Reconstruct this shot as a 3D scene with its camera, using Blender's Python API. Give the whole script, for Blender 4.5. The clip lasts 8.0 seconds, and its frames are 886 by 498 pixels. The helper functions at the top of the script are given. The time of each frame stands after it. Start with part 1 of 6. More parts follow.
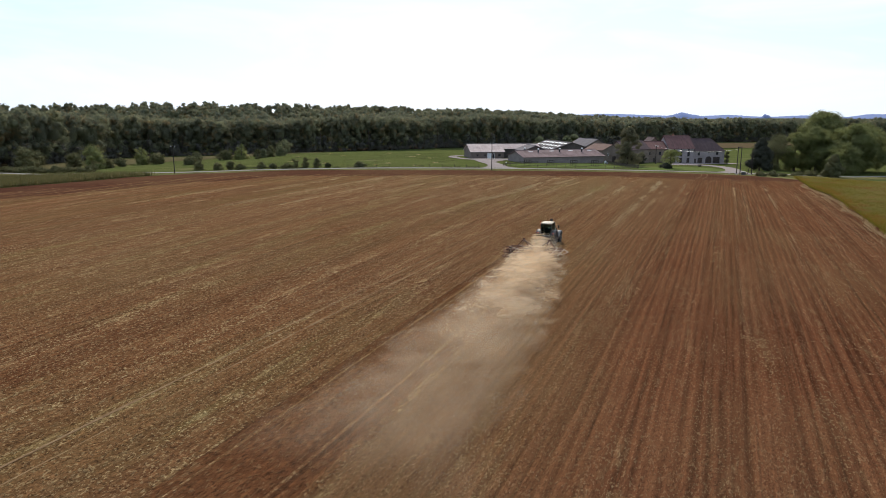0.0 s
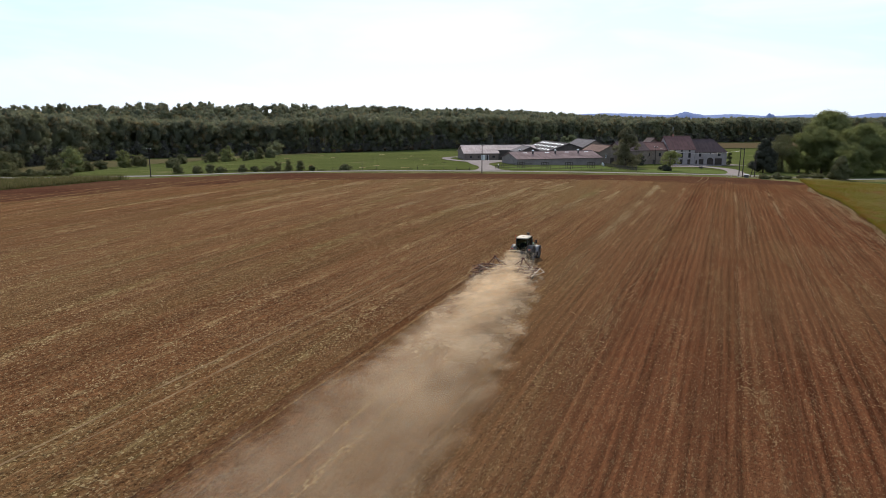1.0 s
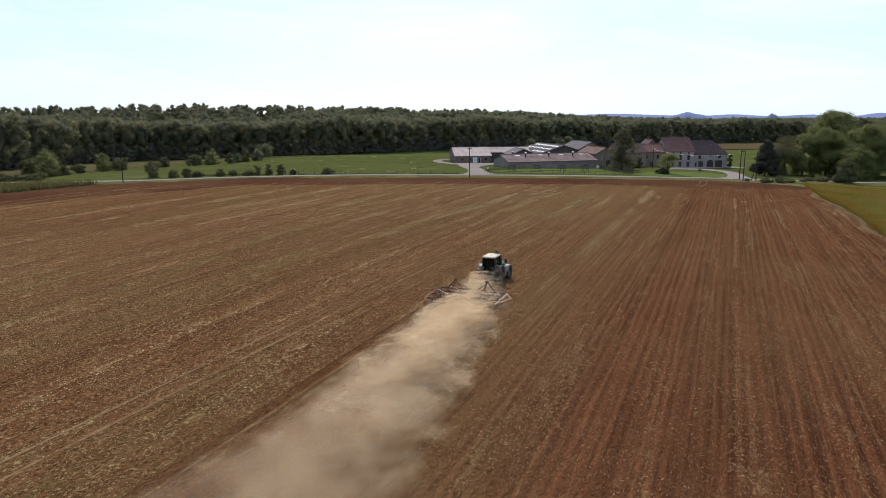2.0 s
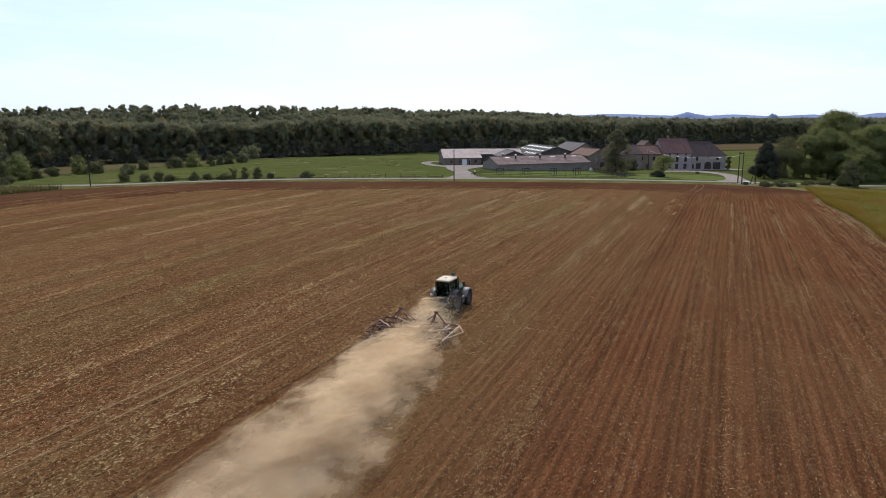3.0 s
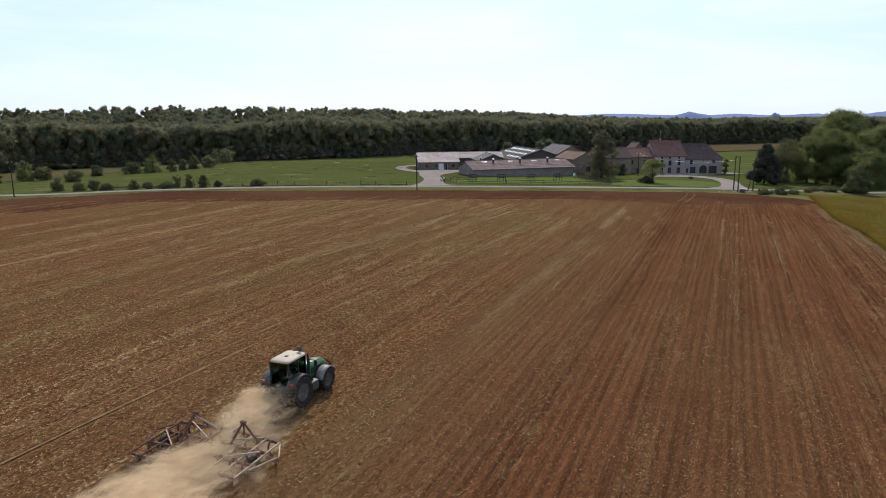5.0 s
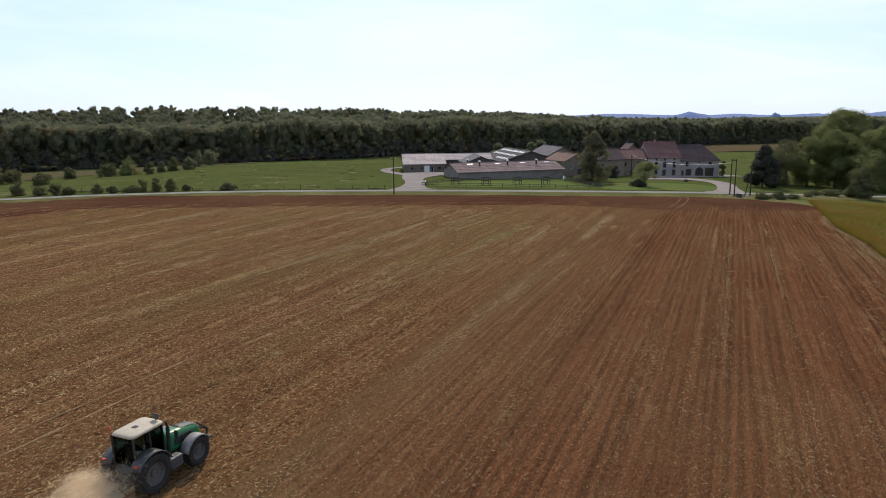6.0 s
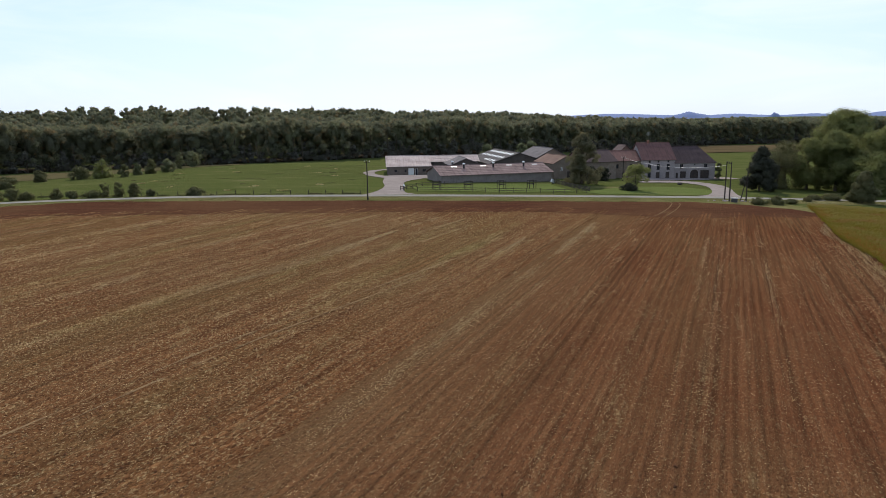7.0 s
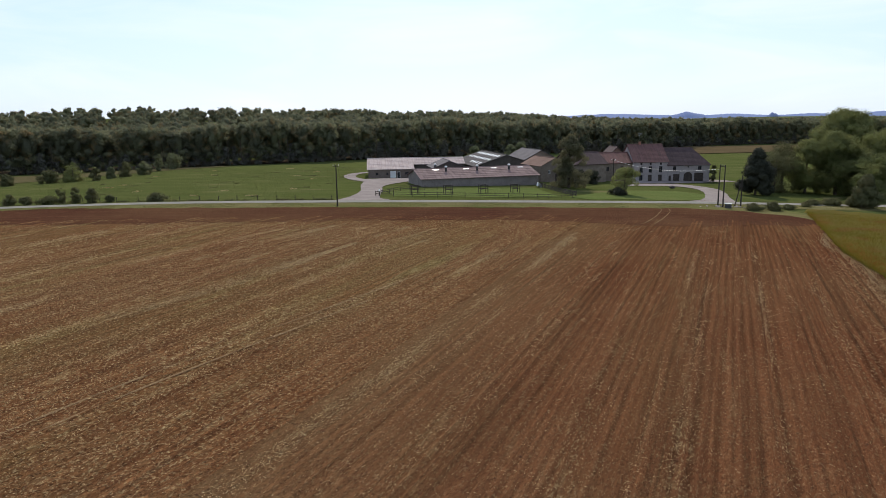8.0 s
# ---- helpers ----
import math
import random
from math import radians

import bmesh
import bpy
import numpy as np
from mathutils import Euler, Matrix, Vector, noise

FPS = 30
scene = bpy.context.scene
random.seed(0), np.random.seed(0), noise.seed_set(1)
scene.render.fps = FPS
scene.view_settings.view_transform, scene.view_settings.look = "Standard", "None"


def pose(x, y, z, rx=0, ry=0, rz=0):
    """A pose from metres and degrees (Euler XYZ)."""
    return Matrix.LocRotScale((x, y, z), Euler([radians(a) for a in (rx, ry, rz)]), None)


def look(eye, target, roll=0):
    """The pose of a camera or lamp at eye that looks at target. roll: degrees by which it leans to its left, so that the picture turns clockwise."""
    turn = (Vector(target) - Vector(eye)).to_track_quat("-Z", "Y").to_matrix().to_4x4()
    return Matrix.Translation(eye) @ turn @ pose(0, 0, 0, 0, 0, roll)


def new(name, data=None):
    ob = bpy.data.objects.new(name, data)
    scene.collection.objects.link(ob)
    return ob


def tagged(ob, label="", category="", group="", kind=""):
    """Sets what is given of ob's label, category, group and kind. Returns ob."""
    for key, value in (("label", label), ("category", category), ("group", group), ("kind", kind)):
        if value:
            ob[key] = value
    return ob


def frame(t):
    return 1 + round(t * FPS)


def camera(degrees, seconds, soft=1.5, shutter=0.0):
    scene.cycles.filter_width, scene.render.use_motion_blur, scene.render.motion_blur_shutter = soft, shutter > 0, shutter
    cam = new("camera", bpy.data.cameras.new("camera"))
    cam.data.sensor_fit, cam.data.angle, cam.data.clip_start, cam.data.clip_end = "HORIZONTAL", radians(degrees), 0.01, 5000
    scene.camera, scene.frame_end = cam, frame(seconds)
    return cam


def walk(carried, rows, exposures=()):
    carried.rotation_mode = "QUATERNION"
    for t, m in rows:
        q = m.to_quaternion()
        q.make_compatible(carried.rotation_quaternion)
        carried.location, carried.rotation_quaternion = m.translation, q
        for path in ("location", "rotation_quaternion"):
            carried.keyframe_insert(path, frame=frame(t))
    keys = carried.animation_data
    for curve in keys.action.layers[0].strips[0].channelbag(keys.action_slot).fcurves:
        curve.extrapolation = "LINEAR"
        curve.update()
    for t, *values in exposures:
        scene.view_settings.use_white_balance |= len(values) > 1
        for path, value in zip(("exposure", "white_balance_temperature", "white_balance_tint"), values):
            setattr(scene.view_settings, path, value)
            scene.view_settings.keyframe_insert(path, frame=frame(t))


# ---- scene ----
cam = camera(66.4, 8.0, soft=0.9)
EYE, TILT, LEAN, TURN = 18.0, -11.3, 0.0, 0.0
ROWS = [
    (0.0, 0.0, 0.0, 0.0, 0.0, 0.0, 0.0),
    (0.5, 2.54, 5.15, 1.12, 0.225, -0.015, 0.02),
    (1.0, 5.06, 10.28, 2.25, 0.3, -0.015, 0.06),
    (1.5, 7.59, 15.41, 3.37, 0.42, 0.015, 0.1),
    (3.0, 15.09, 30.69, 6.49, 0.526, 0.09, 0.22),
    (3.5, 17.71, 35.85, 7.57, 0.541, 0.09, 0.29),
    (4.0, 20.37, 40.97, 8.66, 0.616, 0.135, 0.35),
    (4.5, 23.05, 46.05, 9.71, 0.706, 0.12, 0.36),
    (6.0, 31.02, 61.29, 12.7, 0.766, 0.135, 0.43),
    (6.5, 33.67, 66.33, 13.73, 0.766, 0.165, 0.45),
    (7.0, 36.27, 71.29, 14.7, 0.736, 0.15, 0.49),
    (7.5, 38.86, 76.28, 15.68, 0.691, 0.18, 0.54),
    (8.0, 41.48, 81.29, 16.72, 0.631, 0.18, 0.6),
]
walk(cam, [(t, pose(0, 0, EYE, TILT, LEAN, TURN) @ pose(x, y, z, 90 + pitch, roll, yaw)) for t, x, y, z, yaw, pitch, roll in ROWS], exposures=[(0.0, 0.14), (1.0, 0.09), (3.0, 0.03), (4.5, 0.0), (8.0, -0.03)])

# ---- light and sky ----
SUN_ELEVATION, SUN_AZIMUTH = 38.0, 0.8          # degrees; azimuth from +y towards +x
scene.view_settings.exposure = 0.0
world = bpy.data.worlds.new("world")
scene.world = world
world.use_nodes = True
wn, wl = world.node_tree.nodes, world.node_tree.links
wn.clear()
w_out = wn.new("ShaderNodeOutputWorld")
w_bg = wn.new("ShaderNodeBackground")
w_sky = wn.new("ShaderNodeTexSky")
w_sky.sky_type = "NISHITA"
w_sky.sun_disc = False
w_sky.sun_elevation = radians(SUN_ELEVATION)
w_sky.sun_rotation = radians(SUN_AZIMUTH)
w_sky.air_density, w_sky.dust_density, w_sky.ozone_density = 1.0, 0.7, 2.5
w_co = wn.new("ShaderNodeTexCoord")
w_map = wn.new("ShaderNodeMapping")
w_map.inputs["Scale"].default_value = (1.6, 1.6, 7.0)
w_map.inputs["Rotation"].default_value = (0.0, 0.12, 0.0)
w_noise = wn.new("ShaderNodeTexNoise")
w_noise.inputs["Scale"].default_value = 1.9
w_noise.inputs["Detail"].default_value = 7.0
w_noise.inputs["Roughness"].default_value = 0.55
w_noise.inputs["Distortion"].default_value = 0.6
w_ramp = wn.new("ShaderNodeValToRGB")
w_ramp.color_ramp.elements[0].position = 0.44
w_ramp.color_ramp.elements[1].position = 0.72
w_mix = wn.new("ShaderNodeMixRGB")
w_mix.inputs["Color2"].default_value = (7.3, 7.8, 8.4, 1)      # thin high cloud
w_scale = wn.new("ShaderNodeMath")
w_scale.operation = "MULTIPLY"
w_scale.inputs[1].default_value = 0.66
wl.new(w_co.outputs["Generated"], w_map.inputs["Vector"])
wl.new(w_map.outputs["Vector"], w_noise.inputs["Vector"])
wl.new(w_noise.outputs["Fac"], w_ramp.inputs["Fac"])
wl.new(w_ramp.outputs["Color"], w_scale.inputs[0])
wl.new(w_scale.outputs[0], w_mix.inputs["Fac"])
w_sep = wn.new("ShaderNodeSeparateXYZ")
w_haze = wn.new("ShaderNodeMapRange")
w_haze.inputs["From Min"].default_value, w_haze.inputs["From Max"].default_value = -0.02, 0.9
w_haze.inputs["To Min"].default_value, w_haze.inputs["To Max"].default_value = 0.80, 0.16
w_hmix = wn.new("ShaderNodeMixRGB")
w_hmix.inputs["Color2"].default_value = (5.05, 6.4, 8.3, 1)      # pale haze low over the land
wl.new(w_co.outputs["Generated"], w_sep.inputs["Vector"])
wl.new(w_sep.outputs["Z"], w_haze.inputs["Value"])
wl.new(w_haze.outputs["Result"], w_hmix.inputs["Fac"])
wl.new(w_sky.outputs["Color"], w_hmix.inputs["Color1"])
wl.new(w_hmix.outputs["Color"], w_mix.inputs["Color1"])
wl.new(w_mix.outputs["Color"], w_bg.inputs["Color"])
w_bg.inputs["Strength"].default_value = 0.140
wl.new(w_bg.outputs["Background"], w_out.inputs["Surface"])

sun_data = bpy.data.lights.new("sun", "SUN")
sun_data.energy, sun_data.angle, sun_data.color = 4.1, radians(0.53), (1.0, 0.91, 0.77)
sun = new("sun", sun_data)
se, sa = radians(SUN_ELEVATION), radians(SUN_AZIMUTH)
sun.matrix_basis = look((0, 0, 60), (-math.sin(sa) * math.cos(se) * 50, -math.cos(sa) * math.cos(se) * 50, 60 - math.sin(se) * 50))


# ---- materials ----
def material(name, rough=0.8, metal=0.0):
    """A node material: returns it with its tree, shader and a helper that adds nodes."""
    m = bpy.data.materials.new(name)
    m.use_nodes = True
    t = m.node_tree
    shader = t.nodes["Principled BSDF"]
    shader.inputs["Roughness"].default_value = rough
    shader.inputs["Metallic"].default_value = metal
    return m, t, shader


def node(t, kind, **values):
    n = t.nodes.new(kind)
    for key, value in values.items():
        n.inputs[key.replace("_", " ")].default_value = value
    return n


def coords(t, rotate=0.0, stretch=(1, 1, 1)):
    """World position, turned about z and stretched."""
    geo = t.nodes.new("ShaderNodeNewGeometry")
    turn = node(t, "ShaderNodeMapping", Rotation=(0, 0, radians(rotate)))
    scale = node(t, "ShaderNodeMapping", Scale=stretch)
    t.links.new(geo.outputs["Position"], turn.inputs["Vector"])
    t.links.new(turn.outputs["Vector"], scale.inputs["Vector"])
    return scale.outputs["Vector"]


def noise_fac(t, vec, scale, detail=4.0, rough=0.6, low=0.35, high=0.65):
    n = node(t, "ShaderNodeTexNoise", Scale=scale, Detail=detail, Roughness=rough)
    t.links.new(vec, n.inputs["Vector"])
    r = node(t, "ShaderNodeMapRange", From_Min=low, From_Max=high)
    t.links.new(n.outputs["Fac"], r.inputs["Value"])
    return r.outputs["Result"]


def mixed(t, fac, a, b):
    m = t.nodes.new("ShaderNodeMixRGB")
    for slot, value in ((m.inputs["Fac"], fac), (m.inputs["Color1"], a), (m.inputs["Color2"], b)):
        if isinstance(value, (tuple, list)):
            slot.default_value = (*value, 1) if len(value) == 3 else value
        elif isinstance(value, (int, float)):
            slot.default_value = value
        else:
            t.links.new(value, slot)
    return m.outputs["Color"]


def maths(t, op, a, b=0.0):
    m = t.nodes.new("ShaderNodeMath")
    m.operation = op
    for slot, value in zip(m.inputs, (a, b)):
        if isinstance(value, (int, float)):
            slot.default_value = value
        else:
            t.links.new(value, slot)
    return m.outputs[0]


def bumped(t, shader, height, strength=0.5, distance=0.05):
    b = node(t, "ShaderNodeBump", Strength=strength, Distance=distance)
    t.links.new(height, b.inputs["Height"])
    t.links.new(b.outputs["Normal"], shader.inputs["Normal"])


def plain(name, a, b, scale=3.0, rough=0.7, metal=0.0, fine=0.0, bump=0.3, stretch=(1, 1, 1), distance=0.02, gloss=0.3):
    """Two tones mixed by noise at two scales, with fine relief."""
    m, t, shader = material(name, rough, metal)
    shader.inputs["Specular IOR Level"].default_value = gloss
    vec = coords(t, 0, stretch)
    big = noise_fac(t, vec, scale, 5.0)
    small = noise_fac(t, vec, scale * 9 if not fine else fine, 3.0)
    fac = maths(t, "ADD", maths(t, "MULTIPLY", big, 0.6), maths(t, "MULTIPLY", small, 0.4))
    t.links.new(mixed(t, fac, a, b), shader.inputs["Base Color"])
    bumped(t, shader, small, bump, distance)
    return m


HEADING = 22.4      # degrees by which the furrows run to the right of +y


def soil_material(name, straw, red, along=HEADING, lines=1.0, tone=1.0, grain=0.5, rough=1.0, green_mix=0.5, fine=1.0, cool=1.0, furrows=0.17, fade=0.0):
    """Tilled earth: lines along the furrows, clods drawn out along them, straw residue in drifts."""
    m, t, shader = material(name, 1.0)
    shader.inputs["Specular IOR Level"].default_value = 0.0
    world_vec = coords(t)
    streak = noise_fac(t, coords(t, along, (1.0, 0.012, 0.0)), 0.42, 5.0, 0.7, 0.38, 0.62)
    rows = noise_fac(t, coords(t, along, (3.2, 0.045, 0.0)), 0.9, 3.0, 0.65, 0.40, 0.60)
    thin = noise_fac(t, coords(t, along, (1.9, 0.022, 0.0)), 0.9, 2.0, 0.5, 0.60, 0.67)
    broken = noise_fac(t, coords(t, along, (0.9, 0.16, 0.0)), 0.6, 3.0, 0.6, 0.34, 0.62)
    drift = noise_fac(t, coords(t, along - 2.0, (0.75, 0.05, 0.0)), 0.5, 5.0, 0.65, 0.50, 0.70)
    clod = noise_fac(t, coords(t, along, (1.0, grain, 1.0)), 2.8 * fine, 4.0, 0.78, 0.41, 0.60)
    grit = noise_fac(t, coords(t, along, (1.0, grain, 1.0)), 4.8 * fine, 2.0, 0.65, 0.55, 0.62)
    shaded_pits = noise_fac(t, coords(t, along + 8, (1.0, grain, 1.0)), 5.0 * fine, 2.0, 0.6, 0.56, 0.64)
    patch = noise_fac(t, world_vec, 0.03, 3.0, 0.5, 0.38, 0.62)
    shade = lambda c: (c[0] * tone, c[1] * tone, c[2] * tone * cool)
    dark = mixed(t, red, shade((0.096, 0.043, 0.0195)), shade((0.105, 0.037, 0.0165)))
    light = mixed(t, red, shade((0.248, 0.130, 0.059)), shade((0.268, 0.102, 0.042)))
    # row lines: drier crests lighter, furrow-bottom shade put into the colour
    fac = maths(t, "ADD", maths(t, "MULTIPLY", streak, 0.46 * lines), maths(t, "MULTIPLY", maths(t, "MULTIPLY", rows, maths(t, "ADD", 0.45, maths(t, "MULTIPLY", broken, 0.55))), 0.44 * lines))
    cross = t.nodes.new("ShaderNodeSeparateXYZ")
    t.links.new(coords(t, along), cross.inputs["Vector"])
    wander = noise_fac(t, coords(t, along, (0.5, 0.06, 0.0)), 1.0, 2.0, 0.5, 0.3, 0.7)
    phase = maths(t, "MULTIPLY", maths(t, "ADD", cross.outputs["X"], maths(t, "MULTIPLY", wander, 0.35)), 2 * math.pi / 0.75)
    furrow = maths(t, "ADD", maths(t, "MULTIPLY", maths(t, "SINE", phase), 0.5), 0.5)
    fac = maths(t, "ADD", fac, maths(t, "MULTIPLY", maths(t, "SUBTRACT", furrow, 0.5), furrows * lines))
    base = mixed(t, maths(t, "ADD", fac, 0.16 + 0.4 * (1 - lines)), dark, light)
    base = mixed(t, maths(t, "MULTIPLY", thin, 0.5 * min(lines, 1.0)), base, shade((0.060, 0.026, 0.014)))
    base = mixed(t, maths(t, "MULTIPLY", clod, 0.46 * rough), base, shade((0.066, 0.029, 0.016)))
    if fade:
        side = node(t, "ShaderNodeMapRange", From_Min=-18.0, From_Max=-5.0, To_Min=fade, To_Max=0.0)
        t.links.new(cross.outputs["X"], side.inputs["Value"])
        base = mixed(t, side.outputs["Result"], base, (0.168, 0.100, 0.048))
    base = mixed(t, maths(t, "MULTIPLY", patch, 0.25), base, (0.178, 0.108, 0.053))
    mottle = noise_fac(t, coords(t, along - 2.0, (1.0, 0.30, 0.0)), 1.2, 4.0, 0.7, 0.50, 0.62)
    swath = maths(t, "MULTIPLY", mottle, maths(t, "ADD", 0.16, maths(t, "MULTIPLY", drift, 0.84)))
    base = mixed(t, maths(t, "MULTIPLY", swath, 0.62 * straw), base, (0.48, 0.35, 0.175))
    residue = maths(t, "MULTIPLY", grit, maths(t, "ADD", 0.34, maths(t, "MULTIPLY", drift, 0.66)))
    base = mixed(t, maths(t, "MULTIPLY", residue, straw), base, (0.58, 0.445, 0.24))
    green = noise_fac(t, coords(t, along, (0.14, 0.02, 0.0)), 0.5, 4.0, 0.6, 0.47, 0.66)
    base = mixed(t, maths(t, "MULTIPLY", maths(t, "MULTIPLY", green, maths(t, "ADD", 0.3, maths(t, "MULTIPLY", drift, 0.7))), straw * green_mix), base, (0.16, 0.15, 0.052))
    # pits nearly black: the shadow of clods put into the colour, besides their relief
    base = mixed(t, maths(t, "MULTIPLY", shaded_pits, 0.5 * rough), base, (0.028, 0.013, 0.008))
    t.links.new(base, shader.inputs["Base Color"])
    height = maths(t, "SUBTRACT", maths(t, "ADD", clod, maths(t, "MULTIPLY", grit, 0.5)), maths(t, "MULTIPLY", shaded_pits, 0.7))
    bumped(t, shader, height, 0.9, 0.11 * rough)
    return m


def leaf_material(name, a, b, c, tree_scale=0.09, glow=0.35, tuft_mix=0.18, tuft_scale=1.1, relief=0.35):
    """Foliage: three greens that vary from tree to tree and leaf to leaf, letting light through."""
    m, t, shader = material(name, 0.8)
    shader.inputs["Specular IOR Level"].default_value = 0.06
    vec = coords(t)
    geo = t.nodes.new("ShaderNodeNewGeometry")
    fac = noise_fac(t, vec, tree_scale, 2.0, 0.5, 0.36, 0.64)
    other = noise_fac(t, vec, tree_scale * 2.3, 2.0, 0.5, 0.54, 0.70)
    col = mixed(t, fac, a, b)
    col = mixed(t, maths(t, "MULTIPLY", other, 0.75), col, c)
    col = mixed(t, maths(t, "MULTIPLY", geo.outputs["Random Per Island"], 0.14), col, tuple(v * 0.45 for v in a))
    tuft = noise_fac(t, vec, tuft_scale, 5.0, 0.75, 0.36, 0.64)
    # tone falls towards 0.3 of the first green where the tuft relief is low
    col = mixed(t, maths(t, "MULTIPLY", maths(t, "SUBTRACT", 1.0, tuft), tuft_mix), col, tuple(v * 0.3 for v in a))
    t.links.new(col, shader.inputs["Base Color"])
    bumped(t, shader, tuft, 0.8, relief)
    tr = t.nodes.new("ShaderNodeBsdfTranslucent")
    t.links.new(col, tr.inputs["Color"])
    mix = t.nodes.new("ShaderNodeMixShader")
    mix.inputs["Fac"].default_value = glow
    t.links.new(shader.outputs["BSDF"], mix.inputs[1])
    t.links.new(tr.outputs["BSDF"], mix.inputs[2])
    t.links.new(mix.outputs["Shader"], t.nodes["Material Output"].inputs["Surface"])
    return m


def grass_material(name, a, b, c, bare):
    m, t, shader = material(name, 1.0)
    shader.inputs["Specular IOR Level"].default_value = 0.0
    vec = coords(t)
    big = noise_fac(t, vec, 0.02, 4.0, 0.6)
    mid = noise_fac(t, coords(t, 15, (0.25, 1.0, 1.0)), 0.22, 5.0, 0.65)
    fine = noise_fac(t, vec, 2.6, 3.0, 0.7)
    spots = noise_fac(t, coords(t, 8, (0.35, 1.0, 1.0)), 0.10, 4.0, 0.6, 0.60, 0.75)
    col = mixed(t, big, a, b)
    col = mixed(t, maths(t, "MULTIPLY", mid, 0.75), col, c)
    col = mixed(t, maths(t, "MULTIPLY", fine, 0.35), col, tuple(v * 0.5 for v in a))
    col = mixed(t, maths(t, "MULTIPLY", spots, 0.65), col, bare)
    t.links.new(col, shader.inputs["Base Color"])
    bumped(t, shader, fine, 0.8, 0.15)
    return m


def roof_material(name, a, b, dirt, course=0.35, rough=0.75, rot=0.0):
    """Roofing in courses, weathered in patches and streaks; the pattern is laid in the roof's own axes."""
    m, t, shader = material(name, rough)
    shader.inputs["Specular IOR Level"].default_value = 0.12
    tex = t.nodes.new("ShaderNodeTexCoord")
    vec = tex.outputs["Object"]
    wave = node(t, "ShaderNodeTexWave", Scale=1.0 / course * 0.16, Distortion=0.4, Detail=1.0)
    wave.bands_direction = "X"
    t.links.new(vec, wave.inputs["Vector"])
    big = noise_fac(t, vec, 0.35, 5.0)
    st = node(t, "ShaderNodeMapping", Scale=(1.6, 0.15, 0.15))
    t.links.new(vec, st.inputs["Vector"])
    streak = noise_fac(t, st.outputs["Vector"], 1.2, 4.0, 0.65, 0.45, 0.7)
    fine = noise_fac(t, vec, 5.0, 3.0)
    col = mixed(t, maths(t, "ADD", maths(t, "MULTIPLY", big, 0.6), maths(t, "MULTIPLY", fine, 0.4)), a, b)
    col = mixed(t, maths(t, "MULTIPLY", streak, 0.55), col, dirt)
    t.links.new(col, shader.inputs["Base Color"])
    bumped(t, shader, wave.outputs["Fac"], 0.35, 0.03)
    return m


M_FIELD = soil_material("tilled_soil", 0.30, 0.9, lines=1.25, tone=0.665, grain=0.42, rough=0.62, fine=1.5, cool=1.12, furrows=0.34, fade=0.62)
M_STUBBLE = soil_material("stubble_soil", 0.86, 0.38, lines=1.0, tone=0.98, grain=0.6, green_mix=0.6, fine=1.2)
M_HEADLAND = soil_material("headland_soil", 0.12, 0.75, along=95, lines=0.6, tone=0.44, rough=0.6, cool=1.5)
M_CLOD = plain("clod_earth", (0.09, 0.042, 0.023), (0.17, 0.082, 0.044), 4.0, 1.0, gloss=0.0)
M_STRAW = plain("straw", (0.54, 0.375, 0.185), (0.70, 0.53, 0.30), 6.0, 1.0, gloss=0.0)
M_TRAM = plain("dry_track", (0.13, 0.080, 0.043), (0.25, 0.168, 0.093), 0.9, 1.0, fine=4.0, gloss=0.0)
M_MEADOW = grass_material("meadow_grass", (0.084, 0.103, 0.030), (0.068, 0.085, 0.027), (0.120, 0.126, 0.048), (0.21, 0.18, 0.095))
M_SCRUB = grass_material("rough_brown_grass", (0.105, 0.088, 0.048), (0.13, 0.104, 0.058), (0.10, 0.10, 0.045), (0.18, 0.135, 0.08))
M_VERGE = grass_material("verge_grass", (0.125, 0.135, 0.046), (0.16, 0.150, 0.062), (0.21, 0.175, 0.09), (0.26, 0.21, 0.125))
M_LAWN = grass_material("lawn_grass", (0.115, 0.148, 0.045), (0.098, 0.13, 0.04), (0.145, 0.165, 0.06), (0.21, 0.19, 0.09))
M_BLADE = leaf_material("grass_blade", (0.115, 0.135, 0.04), (0.18, 0.165, 0.06), (0.27, 0.22, 0.11), 0.3, 0.3)
M_CROP = leaf_material("standing_crop", (0.19, 0.158, 0.022), (0.22, 0.168, 0.026), (0.25, 0.118, 0.03), 0.08, 0.4)
M_RIPE = leaf_material("ripening_heads", (0.30, 0.135, 0.035), (0.34, 0.16, 0.04), (0.27, 0.15, 0.03), 0.2, 0.4)
M_MAIZE = leaf_material("maize_leaf", (0.125, 0.118, 0.045), (0.19, 0.165, 0.068), (0.30, 0.235, 0.12), 0.6, 0.3)
M_FALLOW = plain("fallow_ground", (0.075, 0.058, 0.034), (0.115, 0.086, 0.048), 0.05, 1.0, fine=0.6, gloss=0.0)
M_ROAD = plain("worn_asphalt", (0.20, 0.19, 0.17), (0.27, 0.255, 0.23), 0.3, 1.0, fine=5.0, gloss=0.0)
M_GRAVEL = plain("pale_gravel", (0.205, 0.175, 0.165), (0.30, 0.262, 0.25), 0.25, 1.0, fine=3.0, gloss=0.0)
# greens with added blue: some distance haze is put into the leaf colour
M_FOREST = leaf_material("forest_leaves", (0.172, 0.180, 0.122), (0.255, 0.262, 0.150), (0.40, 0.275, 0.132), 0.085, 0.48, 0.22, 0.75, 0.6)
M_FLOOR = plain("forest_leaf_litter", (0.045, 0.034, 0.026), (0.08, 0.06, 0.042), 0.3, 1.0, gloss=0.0)
